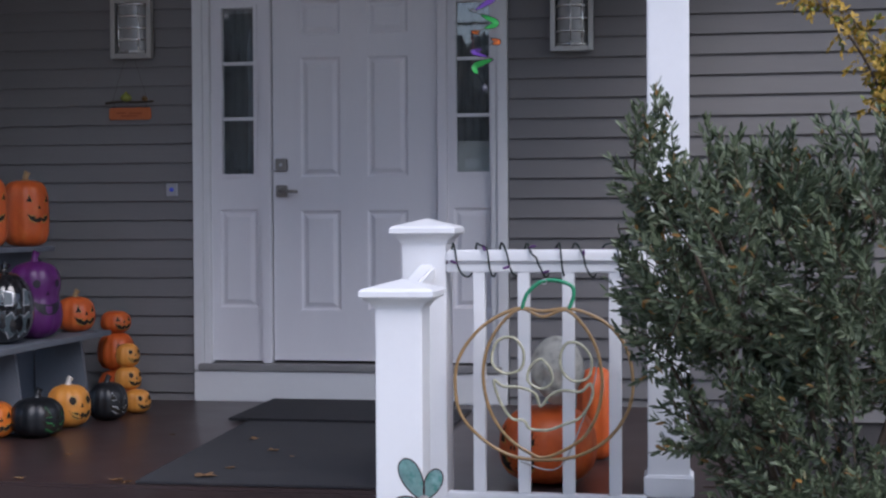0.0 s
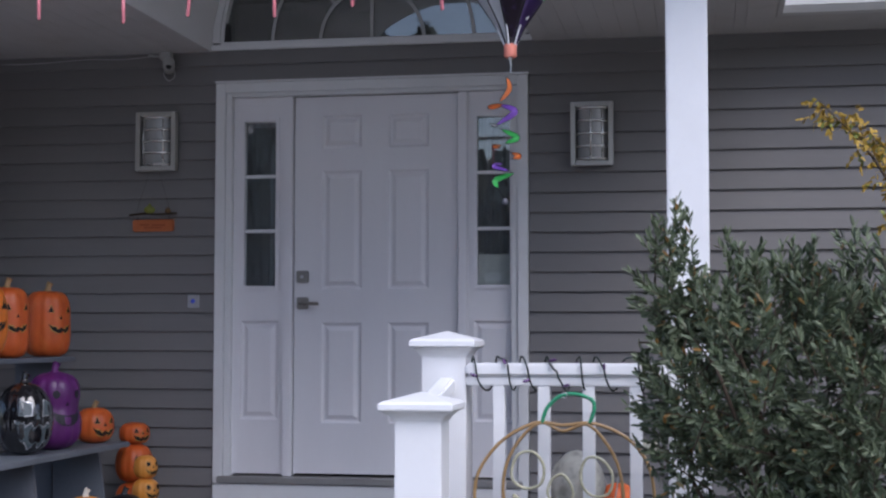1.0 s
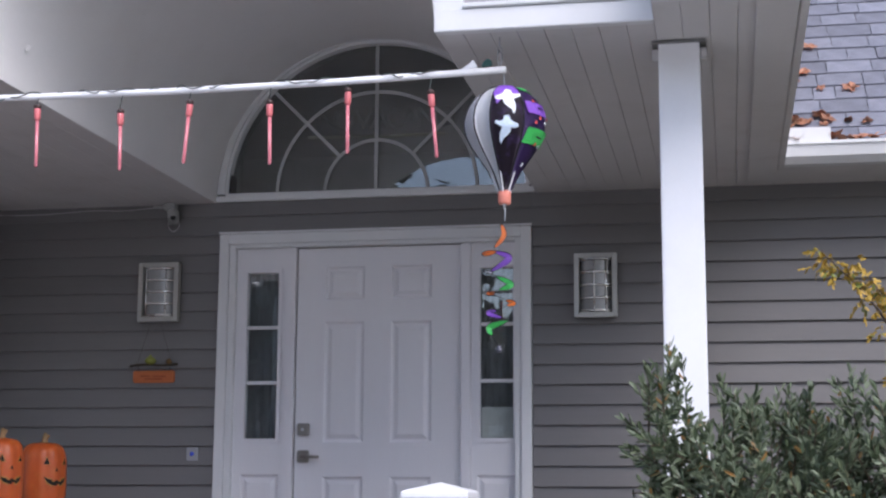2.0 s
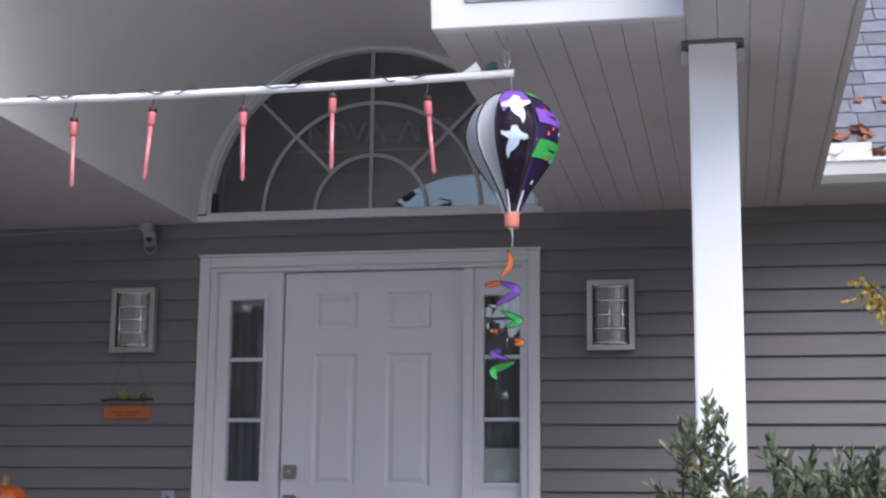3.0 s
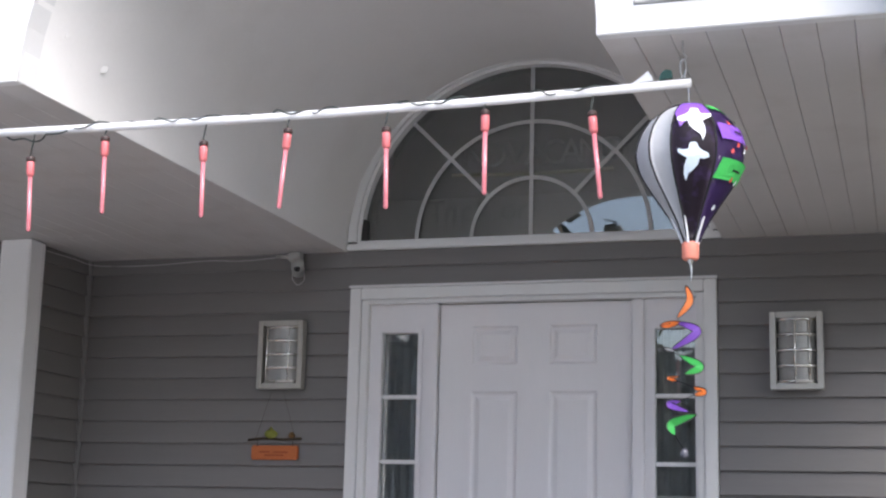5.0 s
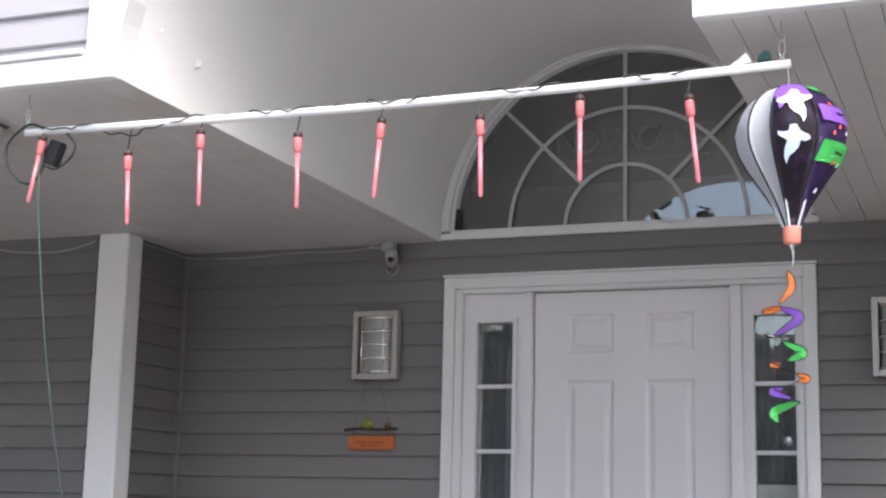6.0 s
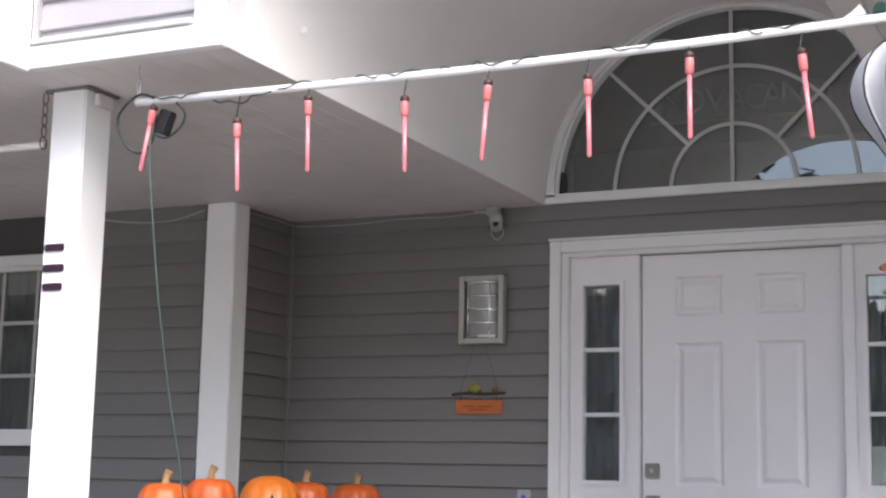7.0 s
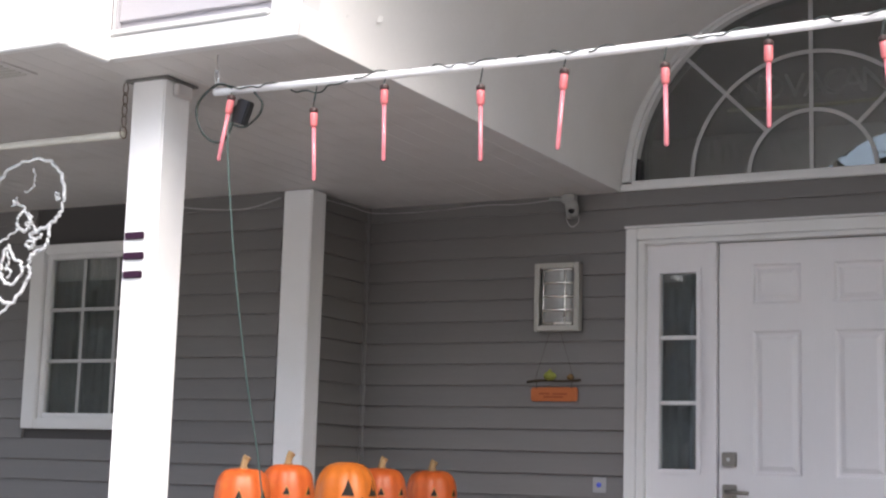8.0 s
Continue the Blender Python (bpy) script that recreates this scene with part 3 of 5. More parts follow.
part("edge_strip", box(0.06, 0.079, 0.046, 0.066, 0, H, 0.002), VINYL, corner_post)

# ---- rear boundary of siding: corner beads and boards ----
tagged(part("trim_corner", box(-1.86, -1.832, -0.028, 0.0, FLOOR_Z, SOFFIT_Z, 0.004), mat("grey corner vinyl", (0.2, 0.195, 0.195), 0.5)), "grey vinyl inside corner strip", "trim", kind="structure")
E_ = 0.1037
Z_FIRST = 1.59 - 18 * E_


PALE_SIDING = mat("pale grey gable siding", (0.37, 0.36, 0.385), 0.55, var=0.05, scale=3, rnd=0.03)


def siding(parent, x0, x1, y, z0, z1, facing="y", cover=None):
    """Lapped boards on a wall stretch."""
    length = x1 - x0
    bm = bmesh.new()
    prof = ((0.0, 0.0), (-0.018, 0.0), (-0.0195, 0.004), (-0.0185, 0.009), (-0.0115, E_ * 0.55), (-0.003, E_ + 0.002), (0.0, E_ + 0.002))
    ends = [[bm.verts.new((x, yy, zz)) for yy, zz in prof] for x in (0, length)]
    bm.faces.new(ends[0])
    bm.faces.new(ends[1][::-1])
    for k in range(len(prof)):
        j = (k + 1) % len(prof)
        bm.faces.new((ends[0][k], ends[0][j], ends[1][j], ends[1][k]))
    me = mesh_of("siding_board", bm, cover or SIDING)
    z = Z_FIRST
    while z < z1 - 0.02:
        if z + E_ > z0 + 0.01:
            zz = z
            ob = piece("siding_board", me, parent, (x0, y, zz) if facing == "y" else (y, x0, zz), (0, 0, 0 if facing == "y" else 90))
        z += E_


siding(wall_back, -1.831, CASE0 - 0.004, 0.0, FLOOR_Z, 2.29)
siding(wall_back, CASE0 - 0.004, CASE1 + 0.004, 0.0, HEAD + 0.015, ARCH_Z - 0.05)
siding(wall_back, CASE1 + 0.004, 5.2, 0.0, FLOOR_Z, 2.29)
siding(wall_side, -0.47, -0.029, -1.86, FLOOR_Z, 2.29, "x")
siding(wall_left, -5.5, -1.995, -0.56, FLOOR_Z, 1.09)
siding(wall_left, -5.5, -3.583, -0.56, 1.09, 2.29)
siding(wall_left, -2.638, -1.995, -0.56, 1.09, 2.29)
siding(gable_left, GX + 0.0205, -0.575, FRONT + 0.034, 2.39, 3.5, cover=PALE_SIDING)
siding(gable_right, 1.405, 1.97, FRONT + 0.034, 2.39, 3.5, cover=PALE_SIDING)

# ---- shingled roof beside the porch ----
roof = part("roof", prism([(0, -0.03), (4.0, -0.03), (4.0, 0.0), (0, 0.0)], 0, 5.5), WALL_CORE)
tagged(roof, "weathered grey shingle roof with dead leaves", "roof", kind="structure")
PITCH = 42
roof.matrix_basis = Matrix.Translation((2.5, -0.43, 2.40)) @ Matrix(((0, 1, 0, 0), (1, 0, 0, 0), (0, 0, 1, 0), (0, 0, 0, 1))) @ pose(0, 0, 0, 0, -PITCH, 0)
meshes = []
for w in (0.11, 0.15, 0.19, 0.23):
    meshes.append((w, mesh_of("shingle", box(0, 0.21, 0, w - 0.005, 0, 0.01), SHINGLE)))
rnd = random.Random(4)
for r in range(13):
    y = -0.1 - rnd.random() * 0.15
    while y < 2.2:
        w, me = rnd.choice(meshes)
        if len([c for c in roof.children]) < 290:
            piece("shingle", me, roof, (r * 0.15 - 0.02 + rnd.uniform(-0.004, 0.004), y, 0.004 + rnd.uniform(0, 0.004)), (0, 3.0, 0))
        y += w

# ==== things on the walls ====
FROST = mat("ribbed frosted glass", (0.3, 0.3, 0.295), 0.2, var=0.1, scale=30, stretch=(1, 1, 0.2), coat=0.6)
# White plastic greyed: the ceiling's shade on the camera is in this colour.
SHADED_PLASTIC = mat("white plastic", (0.4, 0.4, 0.385), 0.4, var=0.03)
BLACK = mat("black plastic", (0.012, 0.012, 0.013), 0.4)
CABLE_W = mat("white cable", (0.42, 0.41, 0.4), 0.5)
CABLE_G = mat("dark green cable", (0.01, 0.02, 0.017), 0.5)
BLUE_GLOW = mat("blue bell lens", (0.1, 0.14, 0.7), 0.2)


SATIN = mat("satin silver bars", (0.8, 0.79, 0.76), 0.25, 0.85, var=0.05)
# Darker copy of the nickel; the shade inside the lamp is put into it.
LAMP_DARK = mat("nickel tray with shade in its colour", (0.16, 0.155, 0.15), 0.5, 0.6, var=0.1)


def wall_lamp(at, w, h, uprights, label):
    lamp = thing("wall_lamp", label, "wall lamp", at=at, group="lamps beside the door")
    d, b = 0.064, 0.025
    part("back_plate", box(-w / 2 + 0.006, w / 2 - 0.006, -0.012, 0.0, 0.006, h - 0.006, 0.002), LAMP_DARK, lamp)
    for x0, x1, z0, z1 in ((-w / 2, -w / 2 + b, 0, h), (w / 2 - b, w / 2, 0, h), (-w / 2 + b + 0.0005, w / 2 - b - 0.0005, h - b, h), (-w / 2 + b + 0.0005, w / 2 - b - 0.0005, 0, b)):
        part("frame_bar", box(x0, x1, -d, -0.013, z0, z1, 0.003), NICKEL, lamp)
    rr = w / 2 - b - 0.006
    dp = 0.058 / rr
    bm = bmesh.new()
    rows = []
    for j in range(13):
        z = b + 0.002 + (h - 2 * b - 0.004) * j / 12
        rows.append([bm.verts.new((rr * (1 + 0.006 * math.cos(36 * math.pi * k / 72)) * math.cos(math.pi * k / 72), -0.014 - rr * dp * (1 + 0.006 * math.cos(36 * math.pi * k / 72)) * math.sin(math.pi * k / 72), z)) for k in range(73)])
    for p, q in zip(rows, rows[1:]):
        for k in range(72):
            bm.faces.new((p[k], p[k + 1], q[k + 1], q[k]))
    part("glass_cylinder", bm, FROST, lamp, "ribbed frosted glass", smooth=True)
    for i in range(5):
        z = b + 0.008 + (h - 2 * b - 0.016) * i / 4
        pts = [((rr + 0.004) * math.cos(math.pi * k / 20), -0.014 - (rr * dp + 0.004) * math.sin(math.pi * k / 20), z) for k in range(21)]
        part("hoop", tube(pts, 0.007, 8), SATIN, lamp, smooth=True)
    for a in uprights:
        x, y = (rr + 0.006) * math.cos(radians(a)), -0.014 - (rr * dp + 0.006) * math.sin(radians(a))
        part("upright_bar", tube([(x, y, b), (x, y, h - b)], 0.005, 8), SATIN, lamp, smooth=True)
    return lamp


wall_lamp((-0.76, -0.016, 1.635), 0.228, 0.322, (58, 142), "brushed nickel wall lantern, bright hoops round its ribbed glass")
wall_lamp((1.614, -0.016, 1.618), 0.22, 0.331, (50, 93), "brushed nickel wall lantern, a grid of bars over its ribbed glass")

bell = thing("doorbell", "small square doorbell with a blue lens", "doorbell", at=(-0.552, -0.014, 0.925))
part("plate", box(-0.032, 0.032, -0.014, 0, -0.035, 0.035, 0.003), mat("grey bell plate", (0.36, 0.36, 0.38), 0.4), bell)
b = lathe([(0.012, 0), (0.012, 0.004), (0.006, 0.006)], 14)
bmesh.ops.transform(b, matrix=pose(0, -0.0142, 0, 90, 0, 0), verts=b.verts[:])
part("lens", b, BLUE_GLOW, bell, "blue lens")

outlet = thing("outlet_cover", "beige weatherproof outlet cover on the siding", "outlet", at=(1.892, -0.014, 0.157))
part("plate", box(-0.045, 0.045, -0.012, 0, -0.042, 0.042, 0.004), mat("beige plastic", (0.5, 0.49, 0.4), 0.5), outlet)
part("flap", box(-0.034, 0.034, -0.026, -0.0125, -0.03, 0.03, 0.006), mat("beige flap", (0.46, 0.45, 0.37), 0.5), outlet)

# hanging wooden sign
ORANGE_WOOD = mat("orange painted wood", (0.46, 0.125, 0.035), 0.6, var=0.2, scale=10, fine=80, stretch=(0.3, 1, 2), bump=0.2)
sign = thing("hanging_sign", "small orange wooden sign hung below a twig with a green gourd", "sign", at=(-0.783, -0.022, 1.306))
part("board", box(-0.119, 0.119, -0.016, 0.0, 0.0, 0.066, 0.006), ORANGE_WOOD, sign)
for x0, x1, z in ((-0.075, -0.02, 0.036), (-0.005, 0.07, 0.034), (-0.05, 0.05, 0.02)):
    part("lettering_bar", box(x0, x1, -0.0175, -0.0163, z - 0.004, z + 0.004), mat("dark red paint", (0.3, 0.07, 0.02), 0.7), sign)
TWIG = mat("dark twig", (0.06, 0.045, 0.03), 0.9, var=0.3)
part("twig", tube(spline([(-0.14, -0.008, 0.092), (-0.06, -0.01, 0.099), (0.04, -0.008, 0.095), (0.135, -0.01, 0.1)]), [0.006] * 18 + [0.004], 6), TWIG, sign, smooth=True)
for x in (-0.09, 0.09):
    part("wire", tube([(x, -0.01, 0.06), (x, -0.01, 0.096)], 0.0016, 5), TWIG, sign)
for a, b in (((-0.1, 0.1), (-0.03, 0.32)), ((0.1, 0.1), (0.03, 0.32))):
    part("twine", tube([(a[0], -0.008, a[1]), (b[0], -0.008, b[1])], 0.0009, 5), TWIG, sign)
GOURD = mat("yellow-green felt", (0.24, 0.26, 0.05), 0.8, var=0.2, scale=20)
bm = lathe([(0.004, 0), (0.022, 0.006), (0.032, 0.02), (0.024, 0.034), (0.01, 0.042), (0.003, 0.055)], 14)
bmesh.ops.transform(bm, matrix=pose(-0.02, -0.016, 0.098), verts=bm.verts[:])
part("gourd", bm, GOURD, sign, "small yellow-green gourd", smooth=True)
bm = lathe([(0.003, 0), (0.014, 0.004), (0.018, 0.013), (0.01, 0.024), (0.002, 0.03)], 10)
bmesh.ops.transform(bm, matrix=pose(0.085, -0.016, 0.1), verts=bm.verts[:])
part("acorn", bm, mat("brown acorn", (0.16, 0.09, 0.03), 0.6), sign, smooth=True)

# security camera under the soffit
scam = thing("security_camera", "small white security camera under the porch ceiling", "camera", at=(-0.70, -0.055, 2.2))
part("mount", tube([(-0.12, 0.02, 0.075), (-0.045, 0.0, 0.065)], 0.008, 8), SHADED_PLASTIC, scam, smooth=True)
part("bracket", box(-0.045, 0.02, -0.02, 0.03, 0.045, 0.088, 0.006), SHADED_PLASTIC, scam)
bm = lathe([(0.02, -0.05), (0.03, -0.045), (0.032, 0.0), (0.032, 0.035), (0.024, 0.046)], 18)
bmesh.ops.transform(bm, matrix=pose(0.012, -0.02, 0.01, 70, 0, 20), verts=bm.verts[:])
body = part("housing", bm, SHADED_PLASTIC, scam, smooth=True)
bm = lathe([(0.015, 0), (0.015, 0.006), (0.008, 0.008)], 14)
bmesh.ops.transform(bm, matrix=pose(0.028, -0.064, -0.006, 70, 0, 20), verts=bm.verts[:])
part("lens", bm, BLACK, body, "black lens")
part("cord", tube(spline([(-0.02, 0.02, 0.03), (-0.03, 0.015, -0.03), (0.0, 0.01, -0.068), (0.035, 0.005, -0.05), (0.04, -0.005, -0.015)]), 0.0028, 6), CABLE_W, scam, smooth=True)
tagged(part("cable", tube(spline([(-0.82, -0.022, 2.272), (-1.0, -0.02, 2.262), (-1.2, -0.02, 2.268), (-1.5, -0.02, 2.255), (-1.8, -0.025, 2.262), (-1.835, -0.2, 2.268), (-1.83, -0.46, 2.26)]), 0.0027, 6), CABLE_W, smooth=True),
       "white cable tacked along the top of the wall", "cable")
tagged(part("cable", tube(spline([(-2.0, -0.59, 2.255), (-2.2, -0.585, 2.215), (-2.45, -0.585, 2.225), (-2.7, -0.585, 2.262)]), 0.0035, 6), CABLE_W, smooth=True), "white cable sagging along the wall", "cable")

# plain bars of the house mark on the post
mark = thing("house_mark", "plum-coloured plain bars of the house mark on the post", "house mark", at=(-1.263, -2.518, 1.588))
for z, w in ((0.0, 0.084), (0.064, 0.09), (0.134, 0.084)):
    part("bar", box(-w / 2, w / 2, -0.009, 0.0, z, z + 0.026, 0.004), mat("plum painted metal", (0.03, 0.005, 0.022), 0.4) if z == 0 else bpy.data.materials["plum painted metal"], mark)
vent = thing("ceiling_vent", "flush square vent in the porch ceiling", "vent", at=(-1.72, -2.8, SOFFIT_Z))
part("frame", box(-0.15, 0.15, -0.085, 0.085, -0.008, -0.001, 0.002), SOFFIT, vent)
for k in range(5):
    part("slat", box(-0.125, 0.125, -0.066 + k * 0.028, -0.052 + k * 0.028, -0.012, -0.0085, 0.001), mat("vent slat", (0.5, 0.49, 0.46), 0.5) if k == 0 else bpy.data.materials["vent slat"], vent)

# ==== the light bar under the gable ====
PVC = mat("white plastic pipe", (0.82, 0.82, 0.83), 0.35, var=0.03, stain=(0.6, 0.58, 0.55), amount=0.15)
BY = -2.66
bar = thing("light_bar", "white plastic pipe hung from two chains under the gable", "pipe", at=(-0.848, BY, 2.165))
LEN = 2.388
part("pipe", tube([(0, 0, 0), (0.6, 0, -0.009), (1.2, 0, -0.013), (1.8, 0, -0.008), (LEN, 0, 0.006)], 0.0125, 14), PVC, bar, smooth=True)


def hook_chain(parent, x, z1):
    part("screw_hook", tube(spline([(x, 0, z1), (x, 0, z1 - 0.035), (x + 0.009, 0, z1 - 0.047), (x, 0, z1 - 0.058), (x - 0.009, 0, z1 - 0.047)]), 0.0025, 6), STEEL, parent, smooth=True)
    part("snap_ring", tube([(x + 0.008 * math.cos(a), 0.003 * math.sin(a * 2), z1 - 0.078 + 0.024 * math.sin(a)) for a in [2 * math.pi * k / 16 for k in range(16)]], 0.0024, 6, closed=True), STEEL, parent, smooth=True)
    part("eye", tube([(x + 0.006 * math.cos(a), 0, 0.018 + 0.008 * math.sin(a)) for a in [2 * math.pi * k / 12 for k in range(12)]], 0.0022, 6, closed=True), STEEL, parent, smooth=True)


hook_chain(bar, 0.004, 0.125)
hook_chain(bar, LEN - 0.022, 0.127)
part("white_clip", prism([(LEN - 0.16, 0.012), (LEN - 0.1, 0.018), (LEN - 0.105, 0.03), (LEN - 0.115, 0.045), (LEN - 0.135, 0.028)], -0.008, 0.008), PVC, bar)
part("green_clip", prism([(LEN - 0.085, 0.02), (LEN - 0.05, 0.022), (LEN - 0.052, 0.042), (LEN - 0.066, 0.046), (LEN - 0.08, 0.036)], -0.008, 0.008), mat("dark green clip", (0.01, 0.06, 0.05), 0.5), bar)

TUBE_RED = mat("translucent red plastic", (0.62, 0.19, 0.225), 0.22, var=0.1, scale=40, coat=0.5)
SOCKET_RED = mat("red socket", (0.62, 0.16, 0.17), 0.3, coat=0.3)
DARK_CAP = mat("dark brown cap", (0.04, 0.02, 0.018), 0.5)
ICICLES = ((-0.771, 2.143, -0.812, 1.933), (-0.455, 2.072, -0.443, 1.843), (-0.203, 2.121, -0.197, 1.887), (0.124, 2.088, 0.129, 1.862),
           (0.390, 2.110, 0.372, 1.878), (0.689, 2.096, 0.695, 1.863), (0.977, 2.127, 0.978, 1.890), (1.275, 2.104, 1.299, 1.865))
for x0, z0, x1, z1 in ICICLES:
    ic = thing("icicle_light", "red translucent plastic icicle light hanging from the pipe", "light", at=(x0, BY - 0.012, z0), group="icicle lights on the pipe")
    d = Vector((x1 - x0, 0, z1 - z0))
    L = d.length
    d.normalize()
    part("cap", tube([d * -0.004, d * 0.0, d * 0.012, d * 0.014], [0.007, 0.013, 0.014, 0.01], 12), DARK_CAP, ic, smooth=True)
    part("socket", tube([d * 0.0135, d * 0.02, d * 0.052, d * 0.06], [0.0115, 0.0125, 0.012, 0.008], 12), SOCKET_RED, ic, "red socket", smooth=True)
    part("tube", tube([d * 0.058, d * (L - 0.004), d * L], [0.0068, 0.0066, 0.003], 10), TUBE_RED, ic, smooth=True)
    part("wire", tube(spline([(0, 0, 0.0), (-0.004, 0.004, 0.012), (0.003, 0.01, 2.163 - z0 - 0.004)]), 0.0022, 5), CABLE_G, ic)
rnd = random.Random(7)
pts = []
for k in range(90):
    x = -0.79 + 2.25 * k / 89
    sag = -0.035 * math.exp(-((x + 0.45) / 0.12) ** 2) if x < -0.2 else 0.0
    a = 3.0 * math.sin(k * 0.42) + rnd.uniform(-0.4, 0.4)
    pts.append((x, BY + 0.0155 * math.cos(a + 1.57) - 0.006, 2.165 - 0.013 * math.sin(math.pi * min(max((x + 0.848) / 2.4, 0), 1)) + abs(0.0165 * math.sin(a * 0.7 + 1.57)) + 0.0 + sag + rnd.uniform(-0.002, 0.003)))
cord = thing("light_string", "thin dark green wiring of the icicle lights, twisted along the pipe", "wiring", at=(0, 0, 0))
part("strand", tube(spline(pts, 3), 0.0026, 5), CABLE_G, cord, smooth=True)
loops = spline([(-0.77, BY - 0.014, 2.17), (-0.83, BY - 0.016, 2.185), (-0.905, BY - 0.012, 2.13), (-0.9, BY - 0.01, 2.06), (-0.86, BY - 0.008, 2.01), (-0.815, BY, 1.998), (-0.785, BY + 0.01, 2.04), (-0.775, BY + 0.01, 2.12)])
part("cable_loop", tube(loops, 0.0042, 7), CABLE_G, cord, smooth=True)
part("cable_loop", tube(spline([(-0.765, BY + 0.0, 2.05), (-0.72, BY - 0.005, 2.038), (-0.668, BY - 0.006, 2.07), (-0.655, BY - 0.006, 2.11), (-0.69, BY - 0.004, 2.15)]), 0.0036, 7), CABLE_G, cord, smooth=True)
b = box(-0.026, 0.026, -0.016, 0.016, -0.04, 0.04, 0.005)
bmesh.ops.transform(b, matrix=pose(-0.748, BY + 0.02, 2.095, 0, 20, 0), verts=b.verts[:])
part("adapter", b, BLACK, cord, "black plug adapter")
tagged(part("extension_cord", tube(spline([(-0.79, BY + 0.01, 2.06), (-0.785, BY, 1.96), (-0.765, -2.62, 1.6), (-0.77, -2.52, 1.25), (-0.775, -2.42, 0.97), (-0.8, -2.3, 0.6), (-0.85, -2.2, 0.1), (-0.9, -2.15, FLOOR_Z + 0.006)], 8), 0.0029, 7), mat("faded green cord", (0.05, 0.085, 0.078), 0.5), smooth=True),
       "faded green extension cord hanging to the floor", "cord")

# ==== second bar with a rope-light skull ====
bar2 = thing("light_bar", "weathered white pipe hung under the side porch", "pipe", at=(-1.36, -2.5, 2.102))
part("pipe", tube([(0, 0, 0), (-0.8, 0, 0.002), (-1.9, 0, -0.004)], 0.0135, 14), mat("weathered pipe", (0.6, 0.59, 0.54), 0.5, var=0.1), bar2, smooth=True)
for k in range(4):
    z = 0.05 + 0.038 * k
    part("chain_link", tube([(0.0 + 0.008 * math.cos(a) * (1 if k % 2 else 0.4), 0.008 * math.cos(a) * (0.4 if k % 2 else 1), z + 0.024 * math.sin(a)) for a in [2 * math.pi * i / 12 for i in range(12)]], 0.0025, 5, closed=True), mat("rusty chain", (0.18, 0.14, 0.11), 0.7, 0.4) if k == 0 else bpy.data.materials["rusty chain"], bar2, smooth=True)
part("ring", tube([(0.0, 0.017 * math.cos(a), 0.008 + 0.022 * math.sin(a)) for a in [2 * math.pi * i / 14 for i in range(14)]], 0.0025, 5, closed=True), bpy.data.materials["rusty chain"], bar2, smooth=True)
ROPE = mat("clear white rope light", (0.72, 0.73, 0.74), 0.25, var=0.25, scale=60, coat=0.5)
skull = thing("rope_light_skull", "white wire and rope-light outline of a skull hung from the pipe", "light figure", at=(-1.774, -2.5, 2.041))


# Points trace the skull as the camera sees it; across and height scaled apart.
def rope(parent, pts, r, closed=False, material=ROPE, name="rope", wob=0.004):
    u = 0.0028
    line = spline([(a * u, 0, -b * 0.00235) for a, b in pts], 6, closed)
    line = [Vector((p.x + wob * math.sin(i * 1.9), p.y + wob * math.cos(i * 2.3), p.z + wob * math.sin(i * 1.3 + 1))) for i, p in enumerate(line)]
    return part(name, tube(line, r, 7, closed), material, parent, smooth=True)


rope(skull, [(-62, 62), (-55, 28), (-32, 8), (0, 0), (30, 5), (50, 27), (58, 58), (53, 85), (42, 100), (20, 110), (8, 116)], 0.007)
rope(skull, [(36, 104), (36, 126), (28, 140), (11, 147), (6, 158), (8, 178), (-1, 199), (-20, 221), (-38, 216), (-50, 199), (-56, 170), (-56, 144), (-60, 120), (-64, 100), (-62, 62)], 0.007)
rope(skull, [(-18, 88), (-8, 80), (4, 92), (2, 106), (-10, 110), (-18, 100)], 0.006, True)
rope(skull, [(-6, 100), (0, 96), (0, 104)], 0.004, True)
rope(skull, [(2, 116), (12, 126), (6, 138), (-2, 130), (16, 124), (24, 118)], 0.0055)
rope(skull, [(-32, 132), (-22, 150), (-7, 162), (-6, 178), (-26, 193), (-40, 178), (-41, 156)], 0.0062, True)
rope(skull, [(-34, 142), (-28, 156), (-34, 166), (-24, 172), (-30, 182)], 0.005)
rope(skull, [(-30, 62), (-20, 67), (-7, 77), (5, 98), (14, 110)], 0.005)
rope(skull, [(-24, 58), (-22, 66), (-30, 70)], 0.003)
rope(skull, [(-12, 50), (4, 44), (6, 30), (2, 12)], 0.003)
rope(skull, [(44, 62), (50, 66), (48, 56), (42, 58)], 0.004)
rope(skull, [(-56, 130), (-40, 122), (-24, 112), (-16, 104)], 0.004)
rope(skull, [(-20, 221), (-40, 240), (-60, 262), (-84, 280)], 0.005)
part("hanger", tube([(0, 0, 0.0), (0.0, 0, 0.061)], 0.0015, 5), STEEL, skull)

# ==== hot-air-balloon wind spinner ====
NYLON_W = mat("white nylon", (0.72, 0.73, 0.76), 0.6, var=0.05, scale=9)
NYLON_K = mat("dark plum nylon", (0.022, 0.012, 0.025), 0.55, var=0.5, scale=14, stain=(0.1, 0.05, 0.2), amount=0.5)
NYLON_P = mat("purple nylon", (0.22, 0.08, 0.5), 0.55, var=0.12, scale=14)
NYLON_D = mat("deep violet nylon", (0.055, 0.025, 0.12), 0.55, var=0.2, scale=14)
NYLON_G = mat("green nylon", (0.05, 0.5, 0.1), 0.55, var=0.15, scale=14)
NYLON_O = mat("orange nylon", (0.75, 0.2, 0.03), 0.55, var=0.12, scale=14)
